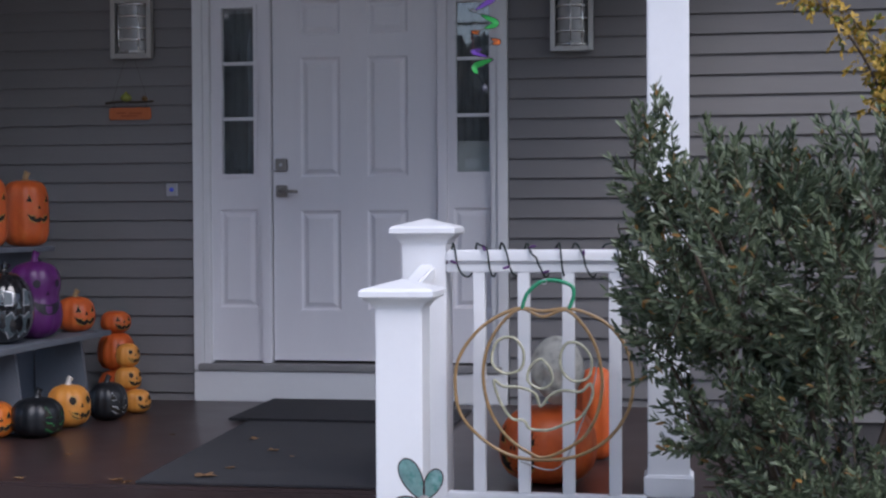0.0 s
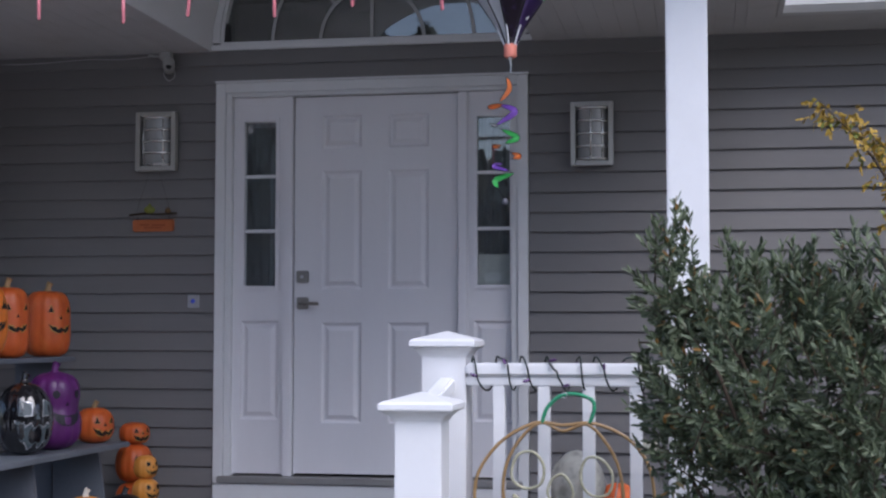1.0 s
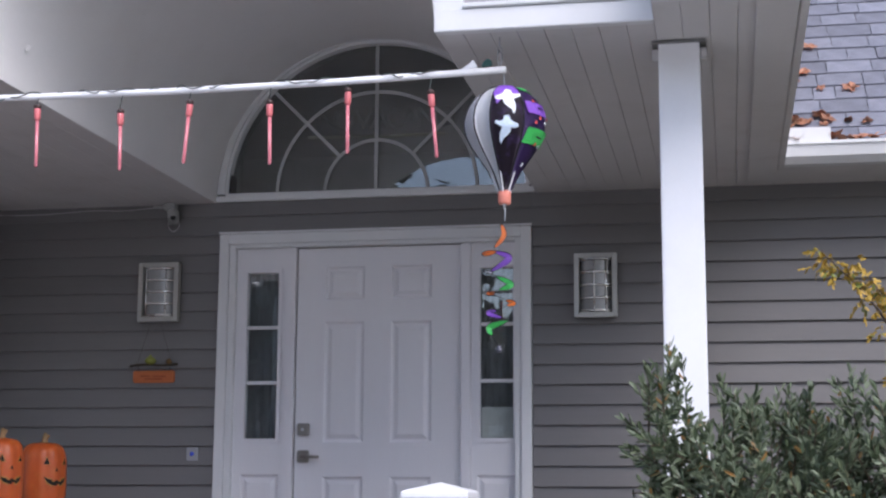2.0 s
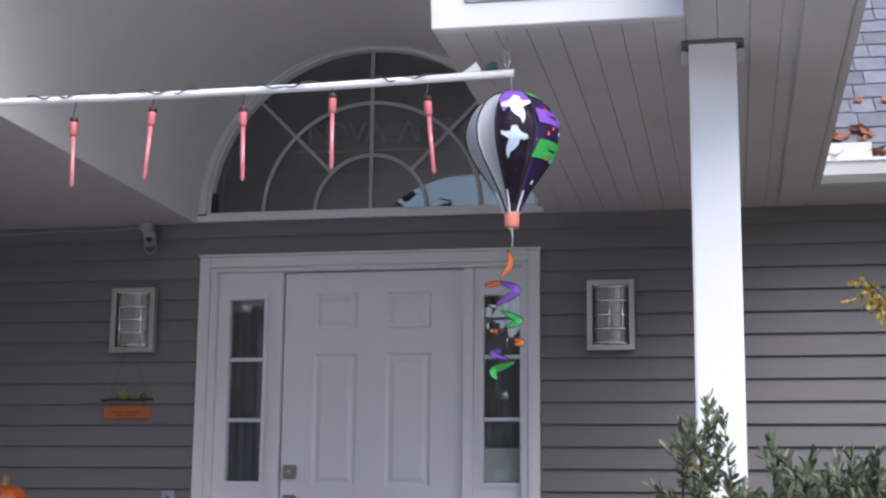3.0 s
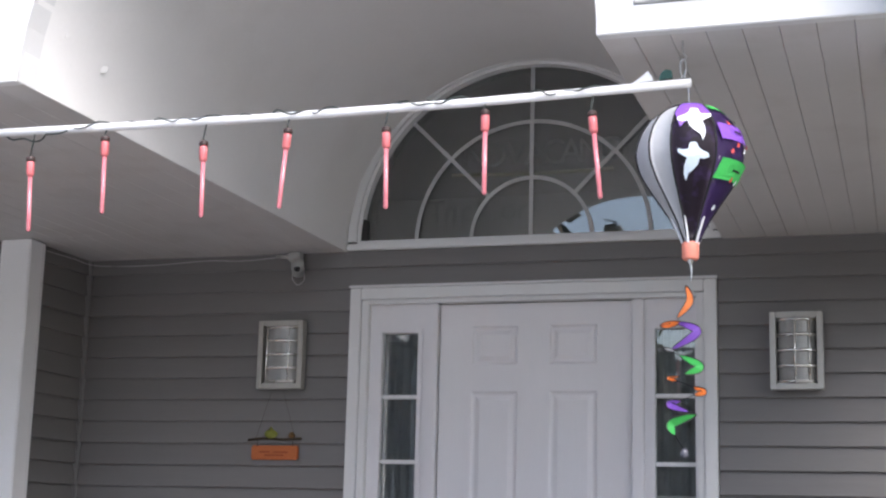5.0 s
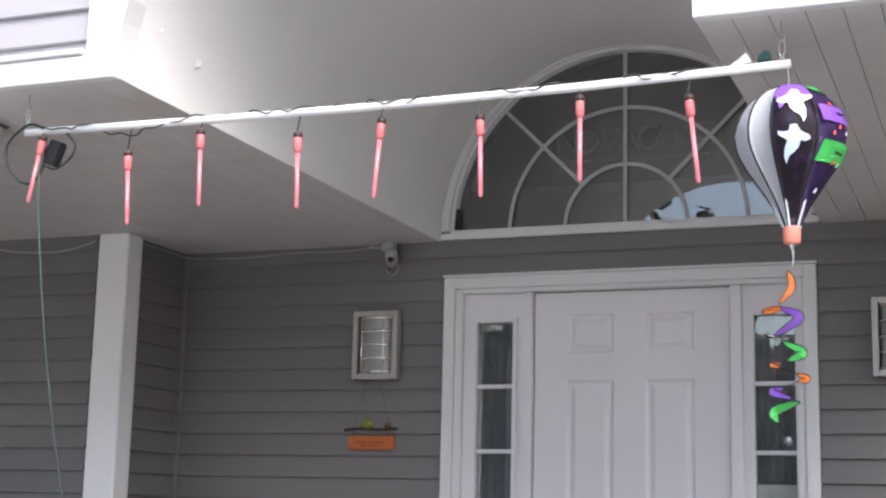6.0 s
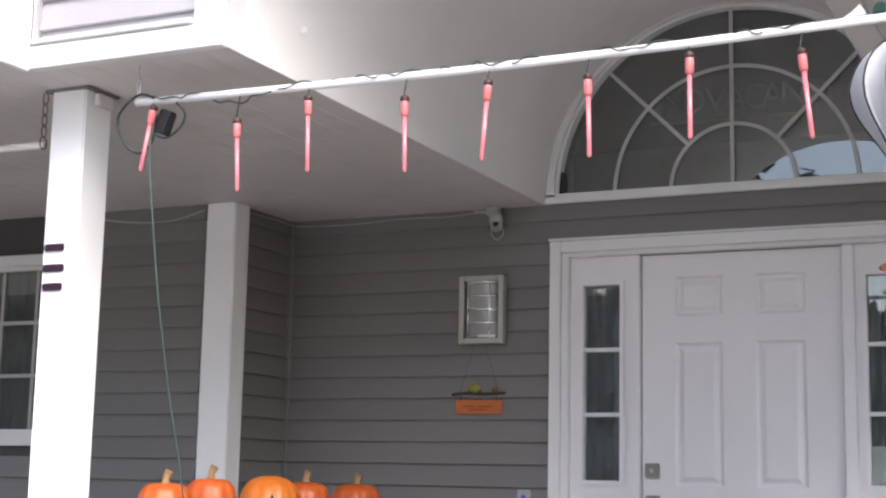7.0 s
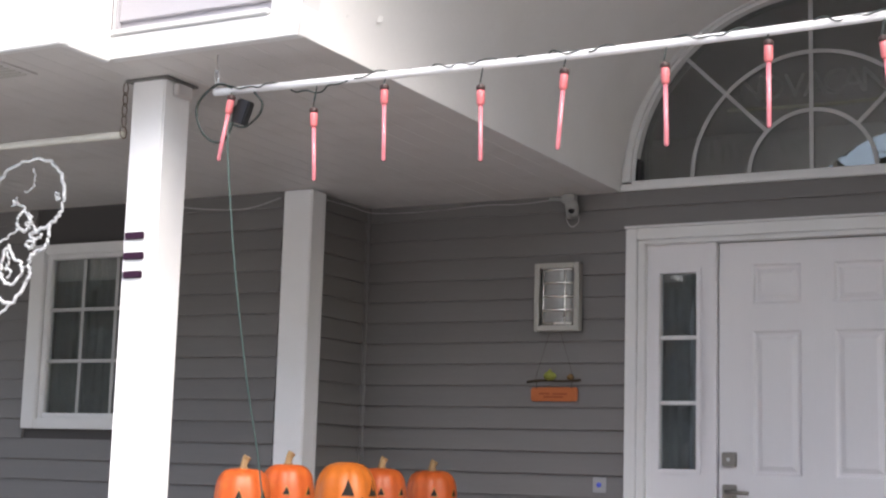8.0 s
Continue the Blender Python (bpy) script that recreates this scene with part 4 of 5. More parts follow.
PIPING = mat("black piping", (0.01, 0.01, 0.012), 0.6)
CORAL = mat("coral basket", (0.75, 0.25, 0.18), 0.7, var=0.12, scale=30)
GHOST = mat("white print", (0.82, 0.84, 0.88), 0.6, var=0.05, scale=20)
GHOST2 = mat("pale blue print", (0.6, 0.7, 0.82), 0.6, var=0.15, scale=20)
CANDY = mat("red candy print", (0.75, 0.1, 0.08), 0.6)
balloon = thing("balloon_spinner", "nylon hot-air-balloon wind spinner with printed ghosts, hung from the pipe", "wind spinner", at=(1.534, BY, 2.112), turn=12)
PROFILE = ((0.0, 0.012), (-0.018, 0.065), (-0.045, 0.1), (-0.085, 0.127), (-0.13, 0.139), (-0.175, 0.134), (-0.22, 0.112), (-0.27, 0.078), (-0.32, 0.045), (-0.37, 0.022))


def radius_at(z):
    for (za, ra), (zb, rb) in zip(PROFILE, PROFILE[1:]):
        if zb <= z <= za:
            t = (za - z) / (za - zb)
            return ra + (rb - ra) * t
    return 0.02


def gore(a0, a1, material, z0=0.0, z1=-0.37, bulge=0.0, name="panel", label=""):
    bm = bmesh.new()
    rows = []
    n = 14
    for j in range(n + 1):
        z = z0 + (z1 - z0) * j / n
        row = []
        for i in range(7):
            t = i / 6
            a = radians(a0 + (a1 - a0) * t)
            r = radius_at(z) * (1 + bulge * math.sin(math.pi * t))
            row.append(bm.verts.new((r * math.cos(a), r * math.sin(a), z)))
        rows.append(row)
    for p, q in zip(rows, rows[1:]):
        for i in range(6):
            bm.faces.new((p[i], p[i + 1], q[i + 1], q[i]))
    bmesh.ops.solidify(bm, geom=bm.faces[:], thickness=0.0012)
    return part(name, bm, material, balloon, label, smooth=True)


def decal(parent, outline, a_mid, z_mid, material, lift, name="print", bulge=0.0):
    """A flat print that follows the balloon's cloth."""
    bm = bmesh.new()
    c = bm.verts.new((0, 0, 0))
    ring = []
    pts = [Vector((x, z)) for x, z in outline]
    fine = []
    for p, q in zip(pts, pts[1:] + pts[:1]):
        fine += [p.lerp(q, k / 3) for k in range(3)]
    cx = sum(p.x for p in fine) / len(fine)
    cz = sum(p.y for p in fine) / len(fine)

    def place(x, z):
        r = radius_at(z_mid + z) * (1 + bulge) + lift
        a = radians(a_mid) + x / r
        return (r * math.cos(a), r * math.sin(a), z_mid + z)
    c.co = place(cx, cz)
    inner = [bm.verts.new(place(cx + (p.x - cx) * 0.55, cz + (p.y - cz) * 0.55)) for p in fine]
    ring = [bm.verts.new(place(p.x, p.y)) for p in fine]
    n = len(fine)
    for i in range(n):
        j = (i + 1) % n
        bm.faces.new((ring[i], ring[j], inner[j], inner[i]))
        bm.faces.new((inner[i], inner[j], c))
    return part(name, bm, material, parent)


A0 = -90
front = gore(A0 - 24, A0 + 25, NYLON_K, bulge=0.05, label="dark plum panel printed with ghosts")
gore(A0 - 52, A0 - 24, NYLON_W, bulge=-0.08)
gore(A0 - 92, A0 - 52, NYLON_W, bulge=-0.02)
gore(A0 + 25, A0 + 30, NYLON_W, z0=-0.17, bulge=-0.05)
right = gore(A0 + 26, A0 + 95, NYLON_D, bulge=0.04, label="violet panel with purple and green stripes")
for a in range(95, 268, 43):
    gore(A0 + a, A0 + min(a + 43, 268), NYLON_W if a % 2 else NYLON_D, bulge=0.02)
for a in (-92, -52, -24, 25, 95, 138, 181, 224):
    aa = radians(A0 + a)
    part("piping", tube([((radius_at(z) + 0.001) * math.cos(aa), (radius_at(z) + 0.001) * math.sin(aa), z) for z in [-0.37 * k / 24 for k in range(25)]], 0.0028, 5), PIPING, balloon)
GH = [(-0.005, 0.05), (0.012, 0.048), (0.016, 0.032), (0.03, 0.03), (0.045, 0.034), (0.046, 0.024), (0.03, 0.014), (0.02, 0.008), (0.027, -0.012), (0.027, -0.032), (0.02, -0.048), (0.014, -0.03), (0.0, -0.02), (-0.012, -0.008), (-0.016, 0.008), (-0.03, 0.006), (-0.044, 0.012), (-0.04, 0.022), (-0.022, 0.028), (-0.014, 0.034)]
decal(front, [(-0.026, 0.02), (0.0, 0.024), (0.026, 0.02), (0.046, -0.014), (0.04, -0.03), (0.03, -0.016), (0.018, -0.04), (0.004, -0.022), (-0.012, -0.05), (-0.022, -0.024), (-0.034, -0.06), (-0.046, -0.014)], A0, -0.04, NYLON_P, 0.0045, "violet_print", bulge=0.05)
decal(front, GH, A0 + 1, -0.09, GHOST, 0.005, bulge=0.05)
decal(front, [(-x * 0.9 - 0.002, z * 0.95) for x, z in GH[::-1]], A0 + 1, -0.19, GHOST2, 0.006, bulge=0.05)
for z, h, m in ((-0.028, 0.014, NYLON_G), (-0.104, 0.044, NYLON_P), (-0.2, 0.05, NYLON_G)):
    w = radius_at(z) * 0.58
    decal(right, [(-w, -h / 2), (0, -h / 2), (w, -h / 2), (w, h / 2), (0, h / 2), (-w, h / 2)], A0 + 60, z, m, 0.0045, "stripe", bulge=0.03)
for a, z in ((50, -0.078), (58, -0.137), (78, -0.13), (84, -0.085), (62, -0.223), (76, -0.225), (56, -0.29), (72, -0.147), (50, -0.155)):
    decal(right, [(-0.007, -0.005), (0.0, -0.006), (0.005, -0.003), (0.003, 0.006), (-0.003, 0.006)], A0 + a - 6, z, CANDY if a % 4 else GHOST, 0.0065, "candy_print", bulge=0.03)
for a, z in ((64, -0.1), (66, -0.2), (66, -0.066)):
    decal(right, [(-0.02, -0.0025), (0.02, -0.0025), (0.02, 0.0025), (-0.02, 0.0025)], A0 + a - 6, z, PIPING, 0.0062, "lettering_bar", bulge=0.03)
part("hanger", tube([(0.0, 0, 0.0), (-0.002, 0, 0.052)], 0.0016, 5), STEEL, balloon)
for a in range(0, 360, 60):
    aa = radians(a + 10)
    part("basket_cord", tube([(0.05 * math.cos(aa), 0.05 * math.sin(aa), -0.31), (0.021 * math.cos(aa), 0.021 * math.sin(aa), -0.375)], 0.0035, 5), NYLON_W, balloon)
bm = lathe([(0.018, -0.418), (0.0215, -0.414), (0.0225, -0.376), (0.021, -0.372)], 16)
part("basket", bm, CORAL, balloon, "coral fabric basket", smooth=True)
part("swivel", tube([(0, 0, -0.418), (0, 0, -0.43), (0.002, 0, -0.45), (0, 0, -0.474)], [0.009, 0.004, 0.0025, 0.002], 6), STEEL, balloon)

tail = thing("spiral_tail", "twisted nylon spiral tail in orange, purple and green below the balloon", "wind spinner", at=(1.518, BY, 1.634))
# crescents of the spiral, shaped to fit the camera's view: start, bend and end (across, height), half-width, cloth
CRESCENTS = (((0.0, -0.003), (0.013, -0.048), (-0.016, -0.094), 0.009, NYLON_O), ((-0.014, -0.098), (-0.042, -0.108), (-0.06, -0.115), 0.009, NYLON_O),
             ((-0.026, -0.098), (0.031, -0.127), (-0.03, -0.175), 0.0115, NYLON_P), ((-0.03, -0.171), (-0.042, -0.173), (-0.053, -0.172), 0.006, NYLON_W),
             ((-0.017, -0.185), (0.037, -0.217), (0.002, -0.238), 0.0115, NYLON_G), ((-0.018, -0.24), (-0.042, -0.246), (-0.016, -0.256), 0.006, NYLON_O),
             ((0.017, -0.267), (0.047, -0.282), (0.026, -0.291), 0.0085, NYLON_O), ((-0.014, -0.302), (-0.041, -0.314), (0.012, -0.334), 0.0095, NYLON_P),
             ((0.025, -0.337), (-0.034, -0.362), (-0.024, -0.392), 0.012, NYLON_G))
last = None
for k, (p0, p1, p2, w, m) in enumerate(CRESCENTS):
    run = spline([(p0[0], 0.022, p0[1]), (p1[0], 0.0, p1[1]), (p2[0], -0.022, p2[1])], 10)
    bm = bmesh.new()
    rows, edge_a, edge_b = [], [], []
    for n, p in enumerate(run):
        q0, q1 = run[max(0, n - 1)], run[min(len(run) - 1, n + 1)]
        d = Vector(q1) - Vector(q0)
        ww = max(0.0014, w * math.sin(math.pi * n / (len(run) - 1)) ** 0.75)
        side = Vector((-d.z, 0.35 * d.length, d.x)).normalized() * ww
        top, low = Vector(p) + side, Vector(p) - side
        rows.append((bm.verts.new(top), bm.verts.new(low)))
        edge_a.append(top)
        edge_b.append(low)
    for p, q in zip(rows, rows[1:]):
        bm.faces.new((p[0], p[1], q[1], q[0]))
    bmesh.ops.solidify(bm, geom=bm.faces[:], thickness=0.001)
    rib = part("ribbon", bm, m, tail)
    part("piping", tube(edge_a, 0.0015, 5), PIPING, rib)
    part("piping", tube(edge_b, 0.0015, 5), PIPING, rib)
    if last is not None:
        a, b = Vector(last), Vector(run[0])
        part("thread", tube([a, a.lerp(b, 0.5) + Vector((0, -0.004, 0)), b], 0.0011, 4), PIPING, tail)
    last = run[-1]
part("cord", tube([last, (-0.012, -0.012, -0.415), (-0.003, 0, -0.43)], 0.0016, 4), PIPING, tail)
bm = lathe([(0.002, -0.012), (0.009, -0.008), (0.011, 0.0), (0.008, 0.009), (0.002, 0.014)], 12, at=(-0.003, 0, -0.438))
part("weight", bm, mat("dark grey weight", (0.08, 0.08, 0.1), 0.4), tail, smooth=True)

# ==== pumpkins on and beside the shelf stand ====
STAND = mat("blue-grey painted wood", (0.13, 0.145, 0.17), 0.6, var=0.15, scale=4, fine=60, stretch=(1, 0.3, 1), bump=0.15)
PK_ORANGE = mat("orange foam pumpkin skin", (0.55, 0.1, 0.018), 0.42, var=0.18, scale=9, fine=60, bump=0.06, stain=(0.6, 0.16, 0.03), amount=0.5)
PK_BRIGHT = mat("bright orange pumpkin skin", (0.62, 0.16, 0.02), 0.4, var=0.15, scale=9, fine=60, bump=0.06)
PK_YELLOW = mat("yellow-orange pumpkin skin", (0.6, 0.24, 0.04), 0.42, var=0.15, scale=9, fine=60, bump=0.06)
PK_BLACK = mat("black pumpkin skin", (0.008, 0.009, 0.011), 0.35, var=0.3, scale=9)
PK_GLAZE = mat("black ceramic glaze", (0.006, 0.006, 0.008), 0.06, var=0.2, scale=9, coat=1.0)
PK_PURPLE = mat("purple pumpkin skin", (0.09, 0.012, 0.11), 0.38, var=0.2, scale=9)
STEM = mat("dry tan stem", (0.3, 0.19, 0.09), 0.8, var=0.25, scale=30, stretch=(3, 3, 0.5), bump=0.3)
STEM_PALE = mat("pale stem", (0.6, 0.56, 0.5), 0.7, var=0.12)
# No hollow is cut: the shade inside it is this patch's dark colour.
HOLLOW_PATCH = mat("dark patch for a shaded hollow", (0.012, 0.008, 0.004), 0.8)
RIM = mat("tan carved edge", (0.5, 0.27, 0.06), 0.6)
SILVER = mat("silver painted edge", (0.6, 0.6, 0.62), 0.25, 0.3)
GREEN_RIM = mat("green painted edge", (0.05, 0.25, 0.08), 0.4)

EYE_TRI = [(-0.03, -0.03), (0.03, -0.03), (0.005, 0.035)]
EYE_ROUND = [(0.032 * math.cos(a), 0.036 * math.sin(a)) for a in [2 * math.pi * k / 10 for k in range(10)]]
NOSE = [(-0.018, -0.02), (0.018, -0.02), (0.0, 0.022)]
GRIN = [(-0.13, 0.035), (-0.085, 0.01), (-0.05, 0.008), (-0.045, -0.012), (-0.015, -0.012), (-0.012, 0.002), (0.02, 0.002), (0.024, -0.012), (0.055, -0.01), (0.06, 0.01), (0.09, 0.012), (0.13, 0.035),
        (0.1, -0.02), (0.06, -0.045), (0.04, -0.05), (0.036, -0.035), (0.008, -0.036), (0.004, -0.052), (-0.04, -0.048), (-0.09, -0.025)]
EYE_BLOCK = [(-0.045, -0.05), (0.04, -0.045), (0.045, 0.03), (-0.03, 0.05)]
TOOTHED = [(-0.15, 0.06), (-0.1, 0.05), (-0.09, 0.015), (-0.05, 0.045), (-0.03, 0.01), (0.01, 0.04), (0.04, 0.01), (0.08, 0.045), (0.1, 0.02), (0.15, 0.07), (0.13, -0.03), (0.09, -0.1), (0.06, -0.075), (0.03, -0.12), (0.0, -0.08), (-0.04, -0.125), (-0.07, -0.08), (-0.11, -0.07)]
WIDE = [(-0.14, 0.05), (-0.09, 0.02), (0.0, 0.005), (0.09, 0.02), (0.14, 0.05), (0.115, -0.03), (0.06, -0.075), (0.0, -0.085), (-0.06, -0.075), (-0.115, -0.03)]


def pumpkin(at, width, height, skin, turn=40.0, eyes=EYE_TRI, mouth=GRIN, rim=RIM, ribs=10, stem=STEM, power=2.6, label="orange carved foam pumpkin", lobes=1, group="carved pumpkins", hollow=None):
    """A ribbed pumpkin, its carved face laid on as dark patches, that looks along -y before it is turned."""
    hollow = hollow or HOLLOW_PATCH
    ob = thing("pumpkin", label, "pumpkin", at=at, turn=turn, group=group)
    R0 = width / 2

    def rad(z):
        t = min(max(z / height, 0.0), 1.0)
        if lobes == 2:
            s = t / 0.62 if t < 0.56 else (t - 0.44) / 0.56
            base = 1.0 if t < 0.56 else 0.94
            return R0 * base * max(0.05, 1 - abs(2 * min(max(s, 0), 1) - 1) ** 2.8) ** (1 / 2.4)
        return R0 * max(0.0, 1 - abs(2 * t - 1) ** power) ** (1 / power) * (1 - 0.06 * t)
    prof = []
    n = 20
    for k in range(n + 1):
        t = 0.5 - 0.5 * math.cos(math.pi * k / n)
        prof.append((max(rad(t * height), 0.1 * R0), t * height))
    bm = lathe(prof, 60, ribs, 0.055)
    part("skin", bm, skin, ob, smooth=True)
    if stem:
        h = 0.16 * width if height < 1.3 * width else 0.13 * height
        part("stem", tube([(0, 0, height - 0.012), (0, 0, height + 0.3 * h), (0.006, 0.0, height + 0.7 * h), (0.012, -0.004, height + h)], [0.13 * R0 * 1.6, 0.12 * R0, 0.13 * R0, 0.15 * R0], 8), stem, ob)

    def feature(outline, cx, cz, scale, material, lift, name):
        pts = []
        for p, q in zip(outline, outline[1:] + outline[:1]):
            pts += [(p[0] + (q[0] - p[0]) * k / 2, p[1] + (q[1] - p[1]) * k / 2) for k in range(2)]

        def place(x, z):
            zz = cz + z * scale
            r = rad(zz) * 0.985 + lift
            a = (cx + x * scale) / max(r, 0.02)
            return (r * math.sin(a), -r * math.cos(a), zz)
        mx, mz = sum(p[0] for p in pts) / len(pts), sum(p[1] for p in pts) / len(pts)
        bm = bmesh.new()
        v = [bm.verts.new(place(x, z)) for x, z in pts]
        w = [bm.verts.new(place(mx + (x - mx) * 0.98, mz + (z - mz) * 0.98)) for x, z in pts]
        for p in range(len(v)):
            q = (p + 1) % len(v)
            bm.faces.new((v[p], v[q], w[q], w[p]))
        f = bm.faces.new(w)
        bmesh.ops.triangulate(bm, faces=[f])
        return part(name, bm, material, ob)

    def grown(outline, d):
        cx, cz = sum(p[0] for p in outline) / len(outline), sum(p[1] for p in outline) / len(outline)
        out = []
        n = len(outline)
        area = sum(outline[i][0] * outline[(i + 1) % n][1] - outline[(i + 1) % n][0] * outline[i][1] for i in range(n))
        sgn = 1 if area > 0 else -1
        for i in range(n):
            a, b, c = Vector(outline[i - 1]), Vector(outline[i]), Vector(outline[(i + 1) % n])
            e1, e2 = (b - a).normalized(), (c - b).normalized()
            nn = Vector((e1.y + e2.y, -e1.x - e2.x)) * sgn
            if nn.length > 1e-6:
                nn.normalize()
            out.append((b.x + nn.x * d, b.y + nn.y * d))
        return out
    s = width / 0.2 if height < 1.3 * width else width / 0.19
    ze, zn, zm = (0.66, 0.55, 0.36) if height < 1.3 * width else (0.72, 0.6, 0.44)
    for name, outline, cx, cz in (("eye", eyes, -0.042 * s, ze * height), ("eye", eyes, 0.042 * s, ze * height), ("nose", NOSE, 0, zn * height), ("mouth", mouth, 0, zm * height)):
        sc = s * (0.5 if name != "mouth" else 0.5) * (1.0 if height < 1.3 * width else 0.82)
        if rim:
            feature(grown(outline, 0.009), cx, cz, sc, rim, 0.0012, "carved_edge")
        feature(outline, cx, cz, sc, hollow, 0.0026, name)
    return ob


stand = thing("shelf_stand", "blue-grey painted wooden two-tier stand full of pumpkins", "stand", at=(0, 0, FLOOR_Z))
SH1, SH2 = 0.192 - FLOOR_Z, 0.628 - FLOOR_Z
part("lower_shelf", box(-1.07, -0.75, -2.28, -0.4, SH1 - 0.026, SH1, 0.004), STAND, stand)
part("upper_shelf", box(-1.31, -1.04, -2.28, -0.43, SH2 - 0.024, SH2, 0.004), STAND, stand)
for y in (-2.1, -1.36, -0.62):
    b = prism([(-1.07, 0.0), (-0.78, 0.0), (-0.83, SH1 - 0.027), (-1.07, SH1 - 0.027)], y, y + 0.022)
    part("lower_support", b, STAND, stand)
    part("upper_support", box(-1.3, -1.09, y + 0.03, y + 0.052, 0.0, SH2 - 0.025, 0.003), STAND, stand)
Z1, Z2 = SH1 + FLOOR_Z, SH2 + FLOOR_Z
TALL = "tall orange foam pumpkin with a carved grin, on the upper shelf"
for y, w, h, tn in ((-0.5, 0.245, 0.34, 60), (-0.95, 0.225, 0.345, 56), (-1.66, 0.215, 0.35, 58), (-1.95, 0.215, 0.33, 54)):
    pumpkin((-1.17, y, Z2), w, h, PK_ORANGE, tn, label=TALL, power=4.0)
pumpkin((-1.13, -1.3, Z2), 0.27, 0.365, PK_BRIGHT, 62, stem=None, label="large bright orange pumpkin with triangle eyes on the upper shelf", power=2.9, eyes=[(-0.045, -0.05), (0.045, -0.05), (0.01, 0.06)], rim=None)
pumpkin((-0.9, -1.3, Z1), 0.275, 0.33, PK_GLAZE, 54, eyes=EYE_BLOCK, mouth=TOOTHED, rim=SILVER, stem=PK_GLAZE, label="glossy black ceramic pumpkin with a silver-edged face, on the lower shelf", power=2.3, hollow=mat("grey-green hollow", (0.07, 0.09, 0.1), 0.4))
pumpkin((-0.91, -0.96, Z1), 0.26, 0.37, PK_PURPLE, 56, eyes=EYE_ROUND, mouth=WIDE, rim=None, stem=PK_PURPLE, label="purple two-tier pumpkin with a wide carved mouth, on the lower shelf", lobes=2, hollow=mat("violet-black patch for a shaded hollow", (0.01, 0.008, 0.016), 0.6))
pumpkin((-0.89, -0.53, Z1), 0.205, 0.18, PK_ORANGE, 56, label="small round orange pumpkin with a grin, on the lower shelf")
pumpkin((-0.69, -1.08, FLOOR_Z), 0.215, 0.2, PK_YELLOW, 60, eyes=EYE_ROUND, stem=STEM_PALE, label="yellow-orange pumpkin with a pale stem on the floor")
pumpkin((-0.6, -0.83, FLOOR_Z), 0.205, 0.185, PK_BLACK, 64, rim=SILVER, stem=PK_BLACK, label="small black pumpkin with a silver-edged face on the floor")
pumpkin((-0.69, -1.42, FLOOR_Z), 0.245, 0.18, PK_BLACK, 72, rim=GREEN_RIM, stem=PK_BLACK, label="squat black pumpkin with a green-edged face on the floor")
pumpkin((-0.87, -1.47, FLOOR_Z), 0.18, 0.165, PK_BRIGHT, 46, label="orange pumpkin on the floor by the stand")
for k, (dx, w) in enumerate(((0.035, 0.145), (-0.015, 0.14), (-0.02, 0.125))):
    pumpkin((-0.592 + dx, -0.55 + 0.01 * k, FLOOR_Z + 0.115 * k), w, 0.119, PK_YELLOW, 60, stem=None, label="small yellow-orange pumpkin in a stack", eyes=EYE_ROUND, group="stacked pumpkins")
for k, (h, w) in enumerate(((0.19, 0.2), (0.2, 0.2), (0.115, 0.165))):
    pumpkin((-0.775, -0.28, FLOOR_Z + (0, 0.187, 0.384)[k]), w, h, PK_ORANGE, 54, stem=None, rim=None if k < 2 else RIM, label="dim orange pumpkin in a stack by the wall", group="stacked pumpkins")

# ==== floor coverings and fallen leaves ====
tagged(part("doormat", box(0.02, 1.02, -0.86, -0.07, FLOOR_Z + 0.0125, FLOOR_Z + 0.024, 0.004), RUBBER), "black ribbed doormat before the door", "doormat")
b = box(0.09, 1.12, -2.5, -0.3, FLOOR_Z + 0.001, FLOOR_Z + 0.012, 0.003)
for v in b.verts:
    if v.co.y < -2.0 and v.co.x < 0.5:
        v.co.x += 0.1
tagged(part("carpet_runner", b, CARPET), "charcoal outdoor carpet runner leading to the door", "carpet")
LEAF_TAN = mat("dry tan leaf", (0.3, 0.18, 0.09), 0.8, var=0.35, scale=30, rnd=0.4)


def dry_leaf(size, seed):
    r = random.Random(seed)
    bm = bmesh.new()
    n = 20
    c = bm.verts.new((0, 0, 0.004))
    ring = []
    for k in range(n):
        a = 2 * math.pi * k / n
        q = size * (0.55 + 0.45 * abs(math.cos(2.5 * a)) ** 1.5) * r.uniform(0.8, 1.1)
        ring.append(bm.verts.new((q * math.cos(a), q * math.sin(a), 0.004 + size * 0.25 * abs(math.sin(a * 1.5 + seed)) * r.uniform(0.3, 1))))
    for k in range(n):
        bm.faces.new((c, ring[k], ring[(k + 1) % n]))
    bmesh.ops.solidify(bm, geom=bm.faces[:], thickness=0.0006)
    return bm


for i, (x, y, s) in enumerate(((0.42, -2.38, 0.045), (0.46, -2.2, 0.025), (0.33, -1.45, 0.028), (0.5, -1.75, 0.03), (0.1, -2.44, 0.03), (0.15, -2.48, 0.025), (0.62, -1.9, 0.015), (-0.28, -2.46, 0.03), (-0.33, -1.9, 0.02), (-0.1, -1.3, 0.018))):
    on = FLOOR_Z + (0.012 if 0.16 < x < 1.1 else 0.0)
    ob = part("dry_leaf", dry_leaf(s, i), LEAF_TAN, smooth=False)
    ob.matrix_basis = pose(x, y, on, 0, 0, i * 67)
    tagged(ob, "curled dry tan leaf on the porch floor", "leaf", "fallen leaves")

